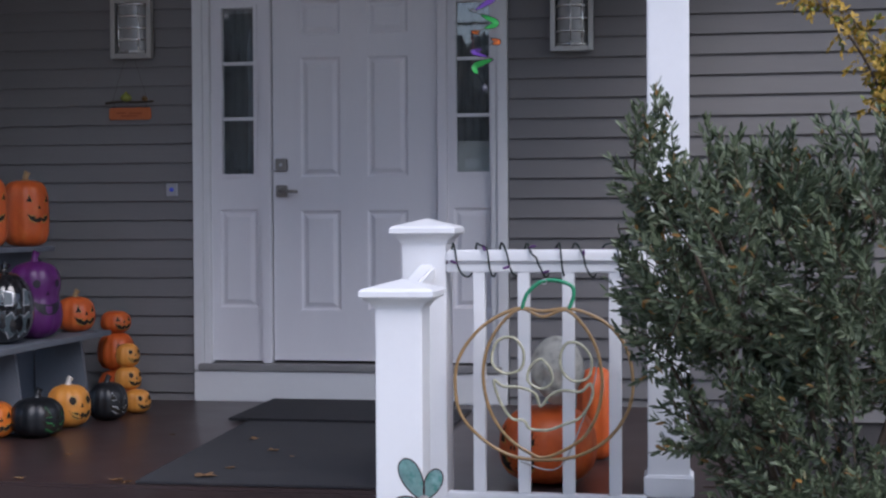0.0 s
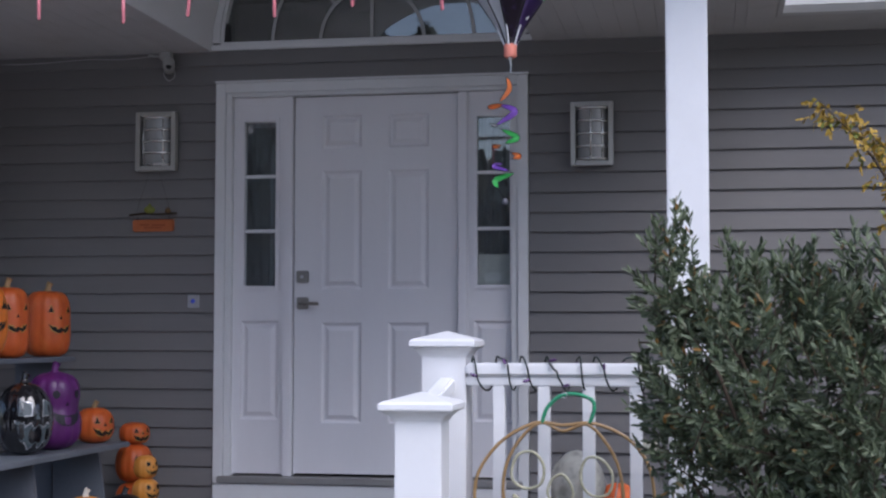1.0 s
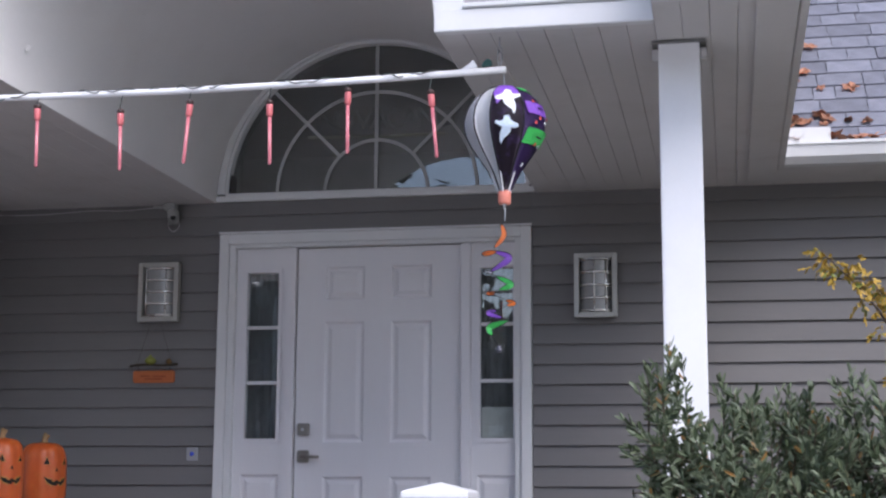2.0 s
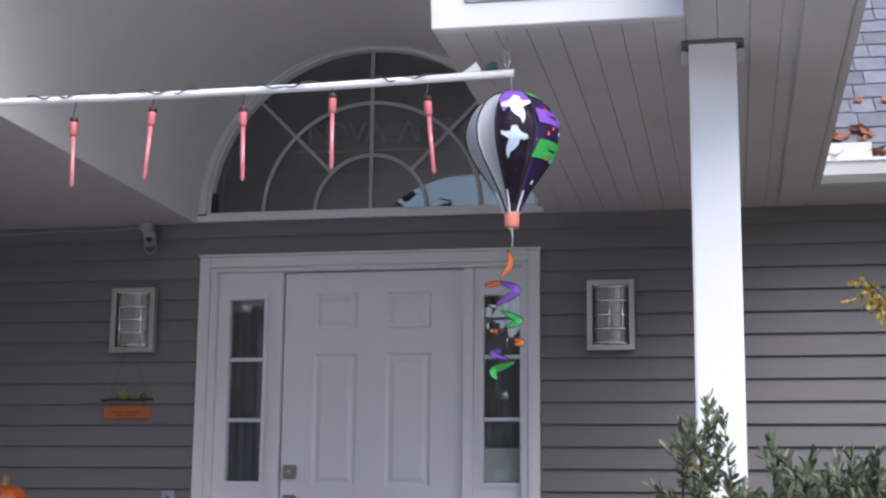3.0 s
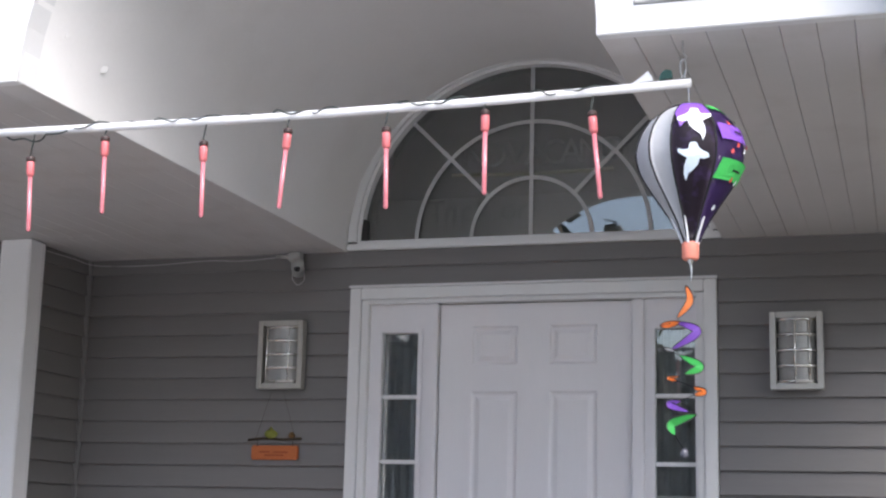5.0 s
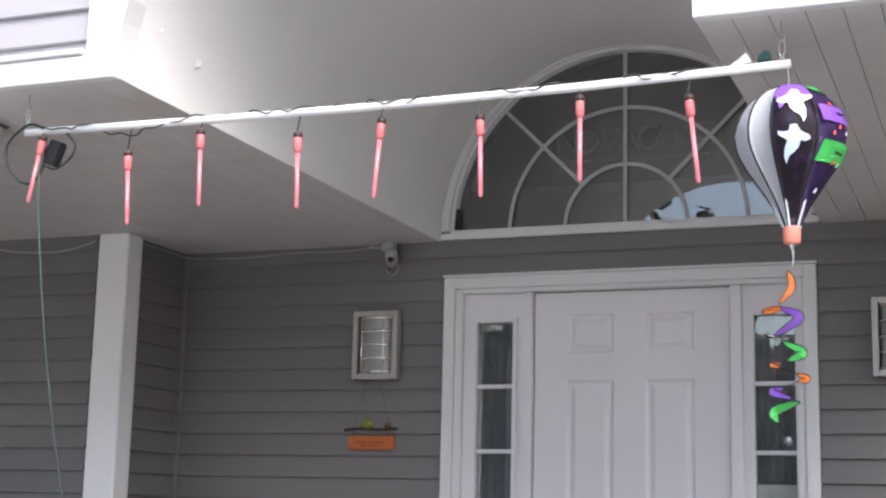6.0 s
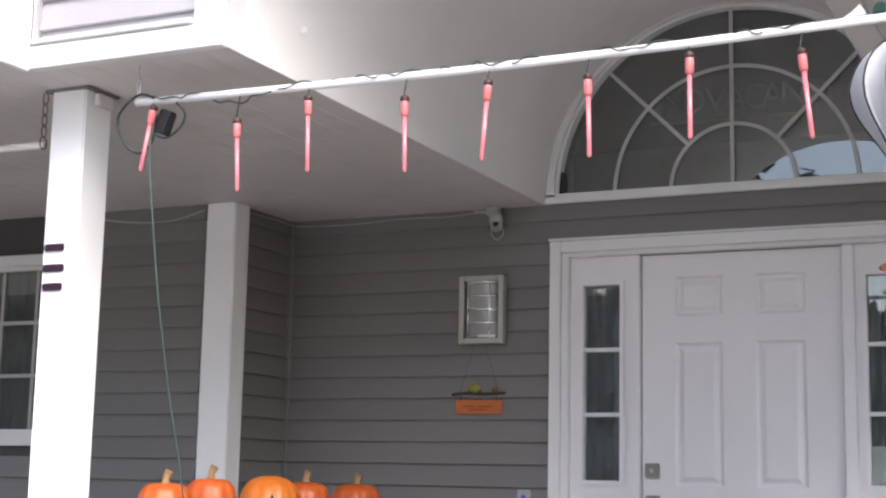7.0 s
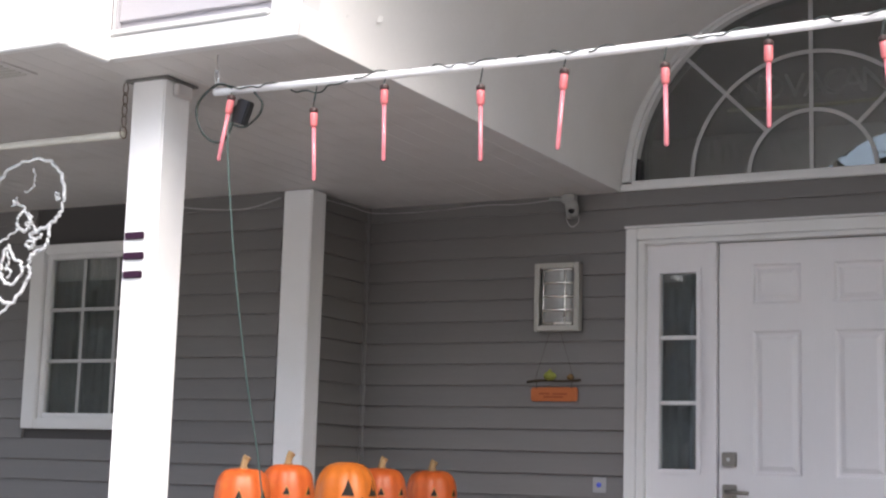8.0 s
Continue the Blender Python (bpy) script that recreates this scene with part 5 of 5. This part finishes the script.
# ==== railing ====
def newel(at, base, w, top, cap_w, label):
    n = thing("newel_post", label, "post", at=at, group="newel posts")
    part("shaft", box(-w / 2, w / 2, -w / 2, w / 2, base, top, 0.004), VINYL, n)
    part("cap_moulding", lathe4(w / 2 + 0.004, cap_w / 2 - 0.006, top - 0.03, top), VINYL, n)
    bm = bmesh.new()
    h = cap_w / 2
    rings = []
    for r, z in ((h - 0.004, top + 0.001), (h, top + 0.006), (h, top + 0.022), (h - 0.01, top + 0.03), (0.0, top + 0.055)):
        if r:
            rings.append([bm.verts.new(p) for p in ((-r, -r, z), (r, -r, z), (r, r, z), (-r, r, z))])
    for p, q in zip(rings, rings[1:]):
        for k in range(4):
            bm.faces.new((p[k], p[(k + 1) % 4], q[(k + 1) % 4], q[k]))
    tip = bm.verts.new((0, 0, top + 0.058))
    for k in range(4):
        bm.faces.new((rings[-1][k], rings[-1][(k + 1) % 4], tip))
    bm.faces.new(rings[0][::-1])
    part("cap", bm, VINYL, n)
    return n


def lathe4(r0, r1, z0, z1):
    bm = bmesh.new()
    rings = []
    for t in (0, 0.25, 0.6, 0.85, 1.0):
        r = r0 + (r1 - r0) * t ** 1.8
        z = z0 + (z1 - z0) * t
        rings.append([bm.verts.new(p) for p in ((-r, -r, z), (r, -r, z), (r, r, z), (-r, r, z))])
    for p, q in zip(rings, rings[1:]):
        for k in range(4):
            bm.faces.new((p[k], p[(k + 1) % 4], q[(k + 1) % 4], q[k]))
    bm.faces.new(rings[0][::-1])
    bm.faces.new(rings[-1])
    return bm


newel((1.287, -2.503, 0), -0.6, 0.156, 0.698, 0.23, "square white newel post with a pyramid cap on the porch edge")
newel((1.318, -3.127, 0), -0.6, 0.146, 0.508, 0.232, "lower square white newel post with a pyramid cap by the step")
rail = thing("railing", "white vinyl porch railing with square balusters", "railing", at=(0, -2.555, 0))
part("top_rail", box(1.366, 2.056, -0.035, 0.03, 0.6, 0.645, 0.008), VINYL, rail)
part("under_rail", box(1.366, 2.056, -0.022, 0.02, 0.566, 0.5995, 0.004), VINYL, rail)
part("bottom_rail", box(1.366, 2.056, -0.026, 0.02, -0.25, -0.2, 0.004), VINYL, rail)
for x in (1.48, 1.636, 1.79, 1.95):
    part("baluster", box(x - 0.021, x + 0.021, -0.021, 0.019, -0.1995, 0.5655, 0.003), VINYL, rail)
b = box(-0.028, 0.028, -0.47, 0.0, -0.035, 0.02, 0.008)
for v in b.verts:
    v.co.z += 0.16 * v.co.y / 0.47 * 0.5
stair = part("stair_rail", b, VINYL)
stair.matrix_basis = pose(1.3, -2.582, 0.575)
tagged(stair, "short white sloping handrail between the newel posts", "handrail")
lights = thing("string_lights", "dark green string lights with purple bulbs wound round the handrail", "string lights", at=(0, -2.558, 0.606))
pts = []
for k in range(121):
    a = 2 * math.pi * 7.5 * k / 120 + 1.1 * math.sin(k * 0.16) + 0.5 * math.sin(k * 0.41)
    pts.append((1.37 + 0.66 * k / 120 + 0.012 * math.sin(a * 0.37), 0.046 * math.cos(a), 0.05 * math.sin(a) + (0.012 if math.sin(a) > 0 else -0.006)))
part("strand", tube(pts, 0.0034, 6), CABLE_G, lights, smooth=True)
BULB = mat("purple bulb", (0.12, 0.05, 0.16), 0.25, coat=0.5)
rnd = random.Random(3)
for k in range(5, 120, 9):
    p = Vector(pts[k])
    d = Vector((rnd.uniform(-1, 1), -0.6, rnd.uniform(-0.5, 1.0))).normalized()
    part("bulb", tube([p, p + d * 0.012, p + d * 0.026, p + d * 0.032], [0.004, 0.0055, 0.005, 0.002], 7), BULB, lights, smooth=True)

# rope-light pumpkin figure hung on the railing
FIG = thing("rope_light_pumpkin", "wire and rope-light outline of a grinning pumpkin hung on the railing", "light figure", at=(1.709, -2.648, 0.2))
AMBER = mat("amber rope light", (0.36, 0.22, 0.09), 0.3, var=0.3, scale=40, coat=0.5)
CLEAR = mat("clear rope light", (0.5, 0.48, 0.33), 0.25, var=0.3, scale=40, coat=0.5)
GREEN = mat("green rope light", (0.03, 0.3, 0.14), 0.3, var=0.2, scale=40, coat=0.5)


# Points follow the figure's outline as the camera sees it, laid in one plane.
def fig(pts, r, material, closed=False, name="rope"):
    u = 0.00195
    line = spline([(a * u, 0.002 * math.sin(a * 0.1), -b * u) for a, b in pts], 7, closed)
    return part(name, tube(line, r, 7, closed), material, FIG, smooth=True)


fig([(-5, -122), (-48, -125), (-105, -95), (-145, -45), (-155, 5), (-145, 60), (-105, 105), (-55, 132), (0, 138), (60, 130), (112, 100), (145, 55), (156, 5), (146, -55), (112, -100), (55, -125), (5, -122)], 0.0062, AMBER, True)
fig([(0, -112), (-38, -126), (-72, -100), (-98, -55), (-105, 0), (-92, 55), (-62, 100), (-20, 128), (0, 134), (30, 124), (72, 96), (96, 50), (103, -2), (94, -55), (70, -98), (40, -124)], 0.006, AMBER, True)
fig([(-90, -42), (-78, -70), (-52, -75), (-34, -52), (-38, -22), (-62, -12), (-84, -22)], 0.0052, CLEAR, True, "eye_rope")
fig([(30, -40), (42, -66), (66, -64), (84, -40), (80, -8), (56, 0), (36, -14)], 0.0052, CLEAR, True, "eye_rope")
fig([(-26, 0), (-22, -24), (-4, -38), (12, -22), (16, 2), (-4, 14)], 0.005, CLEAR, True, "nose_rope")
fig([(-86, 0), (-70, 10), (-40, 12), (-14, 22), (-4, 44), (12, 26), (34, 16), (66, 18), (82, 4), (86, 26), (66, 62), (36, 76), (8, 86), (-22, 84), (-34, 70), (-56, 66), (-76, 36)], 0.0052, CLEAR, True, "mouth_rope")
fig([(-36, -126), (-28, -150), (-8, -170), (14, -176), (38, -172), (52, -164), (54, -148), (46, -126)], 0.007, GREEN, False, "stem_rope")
part("ring", tube([(0.006 + 0.009 * math.cos(a), -0.004, 0.338 + 0.009 * math.sin(a)) for a in [2 * math.pi * k / 14 for k in range(14)]], 0.002, 5, closed=True), STEEL, FIG, smooth=True)
part("lead", tube(spline([(0.19, 0.0, 0.1), (0.17, 0.01, -0.02), (0.14, 0.02, -0.12), (0.05, 0.03, -0.3), (-0.08, 0.02, -0.28)]), 0.0028, 5), CABLE_W, FIG, smooth=True)

# behind the railing: large pumpkin, plain skull, another pumpkin
pumpkin((1.69, -2.26, FLOOR_Z), 0.37, 0.285, PK_ORANGE, -40, label="large orange carved pumpkin on the porch floor behind the railing", group="carved pumpkins", stem=None)
pumpkin((1.835, -1.7, FLOOR_Z), 0.17, 0.37, PK_ORANGE, 170, label="tall orange pumpkin behind the large one", stem=None, rim=None, power=3.0)
BONE = mat("pale grey plastic bone", (0.55, 0.54, 0.48), 0.5, var=0.25, scale=14, fine=60, bump=0.2, stain=(0.16, 0.15, 0.13), amount=0.6)
bm = bmesh.new()
bmesh.ops.create_icosphere(bm, subdivisions=4, radius=1.0)
for v in bm.verts:
    x, y, z = v.co
    sx = 0.1 * (1.0 if z > -0.1 else 1 + 0.42 * (z + 0.1))
    hollow = 0.0
    for ex in (-0.42, 0.34):
        dd = ((x - ex) / 0.24) ** 2 + ((z + 0.18) / 0.26) ** 2
        if y < 0:
            hollow = max(hollow, 0.42 * math.exp(-dd * 1.5))
    if y < 0:
        hollow = max(hollow, 0.3 * math.exp(-((x + 0.03) / 0.1) ** 2 - ((z + 0.5) / 0.14) ** 2))
        hollow = max(hollow, 0.12 * abs(math.sin(x * 20)) * math.exp(-((z + 0.78) / 0.1) ** 2))
    v.co = (x * sx, y * 0.11 * (1 - hollow), z * 0.13 + (0.0 if z > -0.4 else 0.01))
bmesh.ops.translate(bm, verts=bm.verts[:], vec=(1.73, -2.34, 0.2))
tagged(part("skull_ornament", bm, BONE, smooth=True), "pale plastic skull ornament on the large pumpkin", "ornament")
bm = tube(spline([(1.735, -2.29, 0.14), (1.75, -2.25, 0.1), (1.74, -2.2, 0.07)]), 0.03, 10)
tagged(part("skull_rest", bm, BONE, smooth=True), "pale plastic neck below the skull ornament", "ornament")

# glass flower stake by the newel
stake = thing("glass_stake", "teal glass petal garden stake with wire edges", "garden stake", at=(1.44, -3.45, GROUND_Z))
TEAL = mat("frosted teal glass", (0.26, 0.45, 0.43), 0.12, var=0.35, scale=18, coat=0.8, stain=(0.02, 0.26, 0.2), amount=0.6)
part("stem", tube([(0, 0, 0), (0.0, 0, 0.3), (0.005, 0, 0.53)], 0.004, 6), DARK_CAP, stake)
bm = lathe([(0.004, -0.02), (0.02, -0.01), (0.024, 0.004), (0.014, 0.018), (0.003, 0.022)], 12, at=(0.005, -0.012, 0.535))
part("hub", bm, mat("grey hub", (0.3, 0.28, 0.27), 0.5), stake, smooth=True)
for ang, L, w in ((118, 0.125, 0.03), (66, 0.09, 0.024), (195, 0.085, 0.03), (250, 0.09, 0.03), (318, 0.075, 0.026)):
    bm = bmesh.new()
    edge = []
    for k in range(20):
        a = 2 * math.pi * k / 20
        edge.append(Vector((L / 2 + L / 2 * math.cos(a), -0.01 * math.sin(a / 2), w * math.sin(a) * (1 + 0.25 * math.cos(a)))))
    c = bm.verts.new((L / 2, -0.012, 0))
    vs = [bm.verts.new(p) for p in edge]
    for k in range(20):
        bm.faces.new((c, vs[k], vs[(k + 1) % 20]))
    bmesh.ops.solidify(bm, geom=bm.faces[:], thickness=0.003)
    m = pose(0.005, -0.01, 0.535, 0, -ang, 0) @ pose(0.012, 0, 0)
    bmesh.ops.transform(bm, matrix=m, verts=bm.verts[:])
    pt = part("petal", bm, TEAL, stake, "frosted teal glass")
    part("wire_edge", tube([m @ p for p in edge], 0.0022, 5, closed=True), DARK_CAP, pt)


# ==== shrubs ====
def leaf_cloud(name, twigs, per, length, width, material, parent, seed, spread=0.9, droop=0.0, lobed=False):
    """Many small leaves set round twigs; each twig is (base, tip)."""
    r = np.random.RandomState(seed)
    verts, faces = [], []
    for base, tip in twigs:
        b, t = np.array(base), np.array(tip)
        ax = t - b
        ax = ax / (np.linalg.norm(ax) + 1e-9)
        for k in range(per):
            s = (k + r.rand()) / per
            p = b + (t - b) * (0.15 + 0.85 * s)
            rad = r.normal(size=3)
            rad -= ax * rad.dot(ax)
            rad /= np.linalg.norm(rad) + 1e-9
            d = ax * (0.45 + 0.7 * s) + rad * spread * (1.1 - 0.5 * s) + np.array((0, 0, -droop))
            d /= np.linalg.norm(d)
            side = np.cross(d, r.normal(size=3))
            side /= np.linalg.norm(side) + 1e-9
            up = np.cross(side, d)
            L, w = length * r.uniform(0.6, 1.15), width * r.uniform(0.7, 1.15)
            i = len(verts)
            if lobed:
                verts += [p, p + d * L * 0.3 + side * w, p + d * L * 0.45 + side * w * 0.45, p + d * L * 0.75 + side * w * 0.6, p + d * L, p + d * L * 0.75 - side * w * 0.6, p + d * L * 0.45 - side * w * 0.45, p + d * L * 0.3 - side * w, p + d * L * 0.5 + up * w * 0.2]
                faces += [(i + a, i + a + 1, i + 8) for a in range(7)] + [(i + 7, i, i + 8)]
            else:
                verts += [p, p + d * L * 0.35 + side * w * 0.5 + up * w * 0.22, p + d * L * 0.75 + side * w * 0.42 + up * w * 0.18, p + d * L, p + d * L * 0.75 - side * w * 0.42 + up * w * 0.18, p + d * L * 0.35 - side * w * 0.5 + up * w * 0.22, p + d * L * 0.5]
                faces += [(i, i + 1, i + 6), (i + 1, i + 2, i + 6), (i + 2, i + 3, i + 6), (i + 3, i + 4, i + 6), (i + 4, i + 5, i + 6), (i + 5, i, i + 6)]
    me = bpy.data.meshes.new(name)
    me.from_pydata([tuple(map(float, v)) for v in verts], [], faces)
    me.materials.append(material)
    ob = new(name, me)
    ob.parent = parent
    return tagged(ob, kind="stuff")


def leaf_mat(name, dark, light, odd, odd_share=0.04, rough=0.5):
    m = bpy.data.materials.new(name)
    m.use_nodes = True
    n, l = m.node_tree.nodes, m.node_tree.links
    bsdf = n["Principled BSDF"]
    geo = n.new("ShaderNodeNewGeometry")
    ramp = n.new("ShaderNodeValToRGB")
    e = ramp.color_ramp.elements
    e[0].position, e[0].color = 0.0, (*dark, 1)
    e[1].position, e[1].color = 1 - odd_share - 0.01, (*light, 1)
    k = ramp.color_ramp.elements.new(1 - odd_share)
    k.color = (*odd, 1)
    l.new(geo.outputs["Random Per Island"], ramp.inputs["Fac"])
    l.new(ramp.outputs["Color"], bsdf.inputs["Base Color"])
    bsdf.inputs["Roughness"].default_value = rough
    bsdf.inputs["Subsurface Weight"].default_value = 0.0
    return m


GREEN_LEAF = leaf_mat("grey-green shrub leaf", (0.044, 0.066, 0.028), (0.17, 0.205, 0.125), (0.28, 0.15, 0.04), 0.016, 0.5)
YELLOW_LEAF = leaf_mat("yellow autumn leaf", (0.3, 0.2, 0.02), (0.55, 0.36, 0.06), (0.2, 0.24, 0.05), 0.15, 0.6)
BARK = mat("brown shrub bark", (0.09, 0.065, 0.045), 0.9, var=0.3, scale=20, fine=80, bump=0.4)
bush = thing("shrub", "dense grey-green evergreen shrub before the porch post", "shrub", at=(0, 0, 0))
rnd = random.Random(11)
LOBES = (((2.38, -3.3, 0.64), (0.36, 0.34, 0.36), 240), ((2.85, -3.35, 0.58), (0.55, 0.45, 0.44), 380), ((2.74, -3.35, 0.05), (0.5, 0.42, 0.5), 430), ((2.72, -3.42, -0.28), (0.46, 0.36, 0.3), 300), ((2.14, -3.25, 0.56), (0.17, 0.2, 0.36), 70), ((2.32, -3.3, 0.25), (0.25, 0.25, 0.3), 70), ((2.1, -3.25, 0.88), (0.12, 0.15, 0.23), 44), ((2.46, -3.3, 0.86), (0.1, 0.12, 0.16), 18), ((3.0, -3.35, 0.87), (0.36, 0.3, 0.25), 110), ((2.62, -3.32, 0.88), (0.07, 0.12, 0.2), 16), ((2.8, -3.32, 0.9), (0.06, 0.1, 0.2), 14), ((2.28, -3.3, 0.84), (0.1, 0.12, 0.17), 18))
twigs = []
for (cx, cy, cz), (rx, ry, rz), count in LOBES:
    for k in range(count):
        u = Vector((rnd.gauss(0, 1), rnd.gauss(0, 1), rnd.gauss(0, 1))).normalized()
        q = rnd.uniform(0.55, 1.0) ** 0.5
        tip = Vector((cx + u.x * rx * q, cy + u.y * ry * q, cz + u.z * rz * q))
        if tip.z < GROUND_Z + 0.05:
            continue
        d = (u + Vector((0, 0, 0.75)) + Vector((rnd.gauss(0, 0.3), rnd.gauss(0, 0.3), rnd.gauss(0, 0.2)))).normalized()
        ln = rnd.uniform(0.1, 0.2)
        twigs.append((tip - d * ln, tip + d * 0.03))
leaf_cloud("leaves", twigs, 29, 0.037, 0.0108, GREEN_LEAF, bush, 5)
for k in range(15):
    b0 = Vector((2.6 + rnd.uniform(-0.12, 0.12), -3.33 + rnd.uniform(-0.1, 0.1), GROUND_Z))
    e = twigs[rnd.randrange(len(twigs))][0]
    m1 = b0.lerp(e, 0.5) + Vector((rnd.uniform(-0.06, 0.06), rnd.uniform(-0.06, 0.06), 0.08))
    part("stem", tube(spline([b0, m1, e], 5), [0.016 - 0.011 * i / 10 for i in range(11)], 6), BARK, bush, "brown woody stem", smooth=True)
bm = bmesh.new()
for b0, e in twigs[::2]:
    tube([b0, e], [0.003, 0.0012], 4, bm=bm, ends=False)
tagged(part("twigs", bm, BARK, bush), kind="stuff")

yellow = thing("autumn_shrub", "yellow autumn-leaved shrub beside the porch", "shrub", at=(0, 0, 0))
rnd = random.Random(21)
twigs = []
root = Vector((3.25, -1.35, GROUND_Z))
for k in range(64):
    end = Vector((rnd.uniform(2.9, 3.8), -1.4 + rnd.uniform(-0.25, 0.3), rnd.uniform(0.95, 1.68)))
    if k == 0:
        end = Vector((2.66, -1.4, 1.715))
    if k == 1:
        end = Vector((2.86, -1.38, 1.58))
    mid = root.lerp(end, 0.6) + Vector((0.12, 0, 0.35))
    line = spline([root + Vector((rnd.uniform(-0.05, 0.05), rnd.uniform(-0.05, 0.05), 0)), mid, end], 8)
    part("stem", tube(line, [0.012 - 0.01 * i / 16 for i in range(17)], 5), BARK, yellow, smooth=True)
    for i in range(9, 17):
        p = Vector(line[i])
        for j in range(4):
            twigs.append((p, p + Vector((rnd.gauss(0, 0.05), rnd.gauss(0, 0.05), rnd.gauss(-0.02, 0.05)))))
leaf_cloud("leaves", twigs, 8, 0.034, 0.012, YELLOW_LEAF, yellow, 9, spread=1.0, droop=0.35, lobed=True)

# dead leaves on the shingles and in the gutter
rnd = random.Random(31)
verts_me = []
for k in range(40):
    if k < 24:
        x, up = rnd.uniform(2.6, 3.2), 0.005
        at = (x, -0.46 + rnd.uniform(-0.03, 0.05), 2.405 + rnd.uniform(0, 0.02))
        tilt = rnd.uniform(-30, 30)
    else:
        s = rnd.choice((rnd.gauss(0.62, 0.06), rnd.gauss(0.16, 0.03), rnd.uniform(0.1, 1.2)))
        at = (2.56 + abs(rnd.gauss(0.16, 0.12)), -0.43 + s * math.cos(radians(PITCH)), 2.425 + s * math.sin(radians(PITCH)))
        tilt = PITCH
    if k < 4:
        verts_me.append(mesh_of("dry_leaf", dry_leaf(0.03 + 0.008 * k, 40 + k), mat("rust leaf", (0.42, 0.2, 0.12), 0.8, var=0.3, scale=30, rnd=0.35) if k == 0 else bpy.data.materials["rust leaf"]))
    ob = new("dry_leaf", verts_me[k % len(verts_me)])
    ob.matrix_basis = pose(*at, tilt, rnd.uniform(-15, 15), rnd.uniform(0, 360) if k < 24 else rnd.uniform(-20, 20))
    tagged(ob, "rust-brown dead leaf on the roof edge", "leaf", "leaves on the roof")

# unseen far trees, added to darken window-pane reflections and block low sky light
rnd = random.Random(77)
wr = np.random.RandomState(8)
verts, faces = [], []
for k in range(90):
    x, y, h = -60 + 1.35 * k + rnd.uniform(-1, 1), -44 + rnd.uniform(-5, 5), rnd.uniform(5.5, 9.5)
    # Taller at this side to trim the sky reflected in the arched pane.
    if x < -9.0:
        h += 5.0
    w = h * rnd.uniform(0.22, 0.3)
    for a in range(6):
        c0, c1 = math.cos(a * math.pi / 3), math.cos((a + 1) * math.pi / 3)
        s0, s1 = math.sin(a * math.pi / 3), math.sin((a + 1) * math.pi / 3)
        i = len(verts)
        verts += [(x + 0.2 * c0, y + 0.2 * s0, GROUND_Z), (x + 0.2 * c1, y + 0.2 * s1, GROUND_Z), (x + 0.05 * c1, y + 0.05 * s1, h * 0.8), (x + 0.05 * c0, y + 0.05 * s0, h * 0.8)]
        faces.append((i, i + 1, i + 2, i + 3))
    for j in range(640):
        u = wr.normal(size=3)
        u /= np.linalg.norm(u)
        q = wr.uniform(0.3, 1.0) ** 0.5
        p = np.array((x, y, GROUND_Z + h * 0.5)) + u * q * np.array((w, w, h * 0.5))
        d = wr.normal(size=3)
        d /= np.linalg.norm(d)
        s = np.cross(d, wr.normal(size=3))
        s /= np.linalg.norm(s)
        L = wr.uniform(0.35, 0.75)
        i = len(verts)
        verts += [tuple(p - d * L), tuple(p + s * L * 0.6), tuple(p + d * L), tuple(p - s * L * 0.6)]
        faces.append((i, i + 1, i + 2, i + 3))
me = bpy.data.meshes.new("far_woods")
me.from_pydata([tuple(map(float, p)) for p in verts], [], faces)
me.materials.append(leaf_mat("far autumn foliage", (0.09, 0.1, 0.075), (0.13, 0.13, 0.1), (0.15, 0.12, 0.08), 0.2, 0.9))
tagged(new("far_woods", me), "unseen autumn trees added to darken pane reflections and low sky", "woods", kind="stuff")

# loose paint on the vault
for x, y, z, s in ((-0.44, -2.32, 2.462, 0.016), (-0.433, -2.56, 2.497, 0.008), (-0.452, -2.5, 2.42, 0.007)):
    b = prism([(-s, -s * 0.6), (s * 0.7, -s * 0.7), (s * 1.1, s * 0.4), (s * 0.2, s * 0.8), (-s * 0.8, s * 0.3)], 0, 0.0012)
    for q in b.verts:
        q.co.y -= 9.0 * q.co.x * q.co.x
    fl = part("paint_flake", b, PLASTER)
    fl.matrix_basis = pose(x, y, z, 10, -20, 75)
    tagged(fl, "curled flake of white paint on the vault", "paint flake", "paint flakes on the vault")
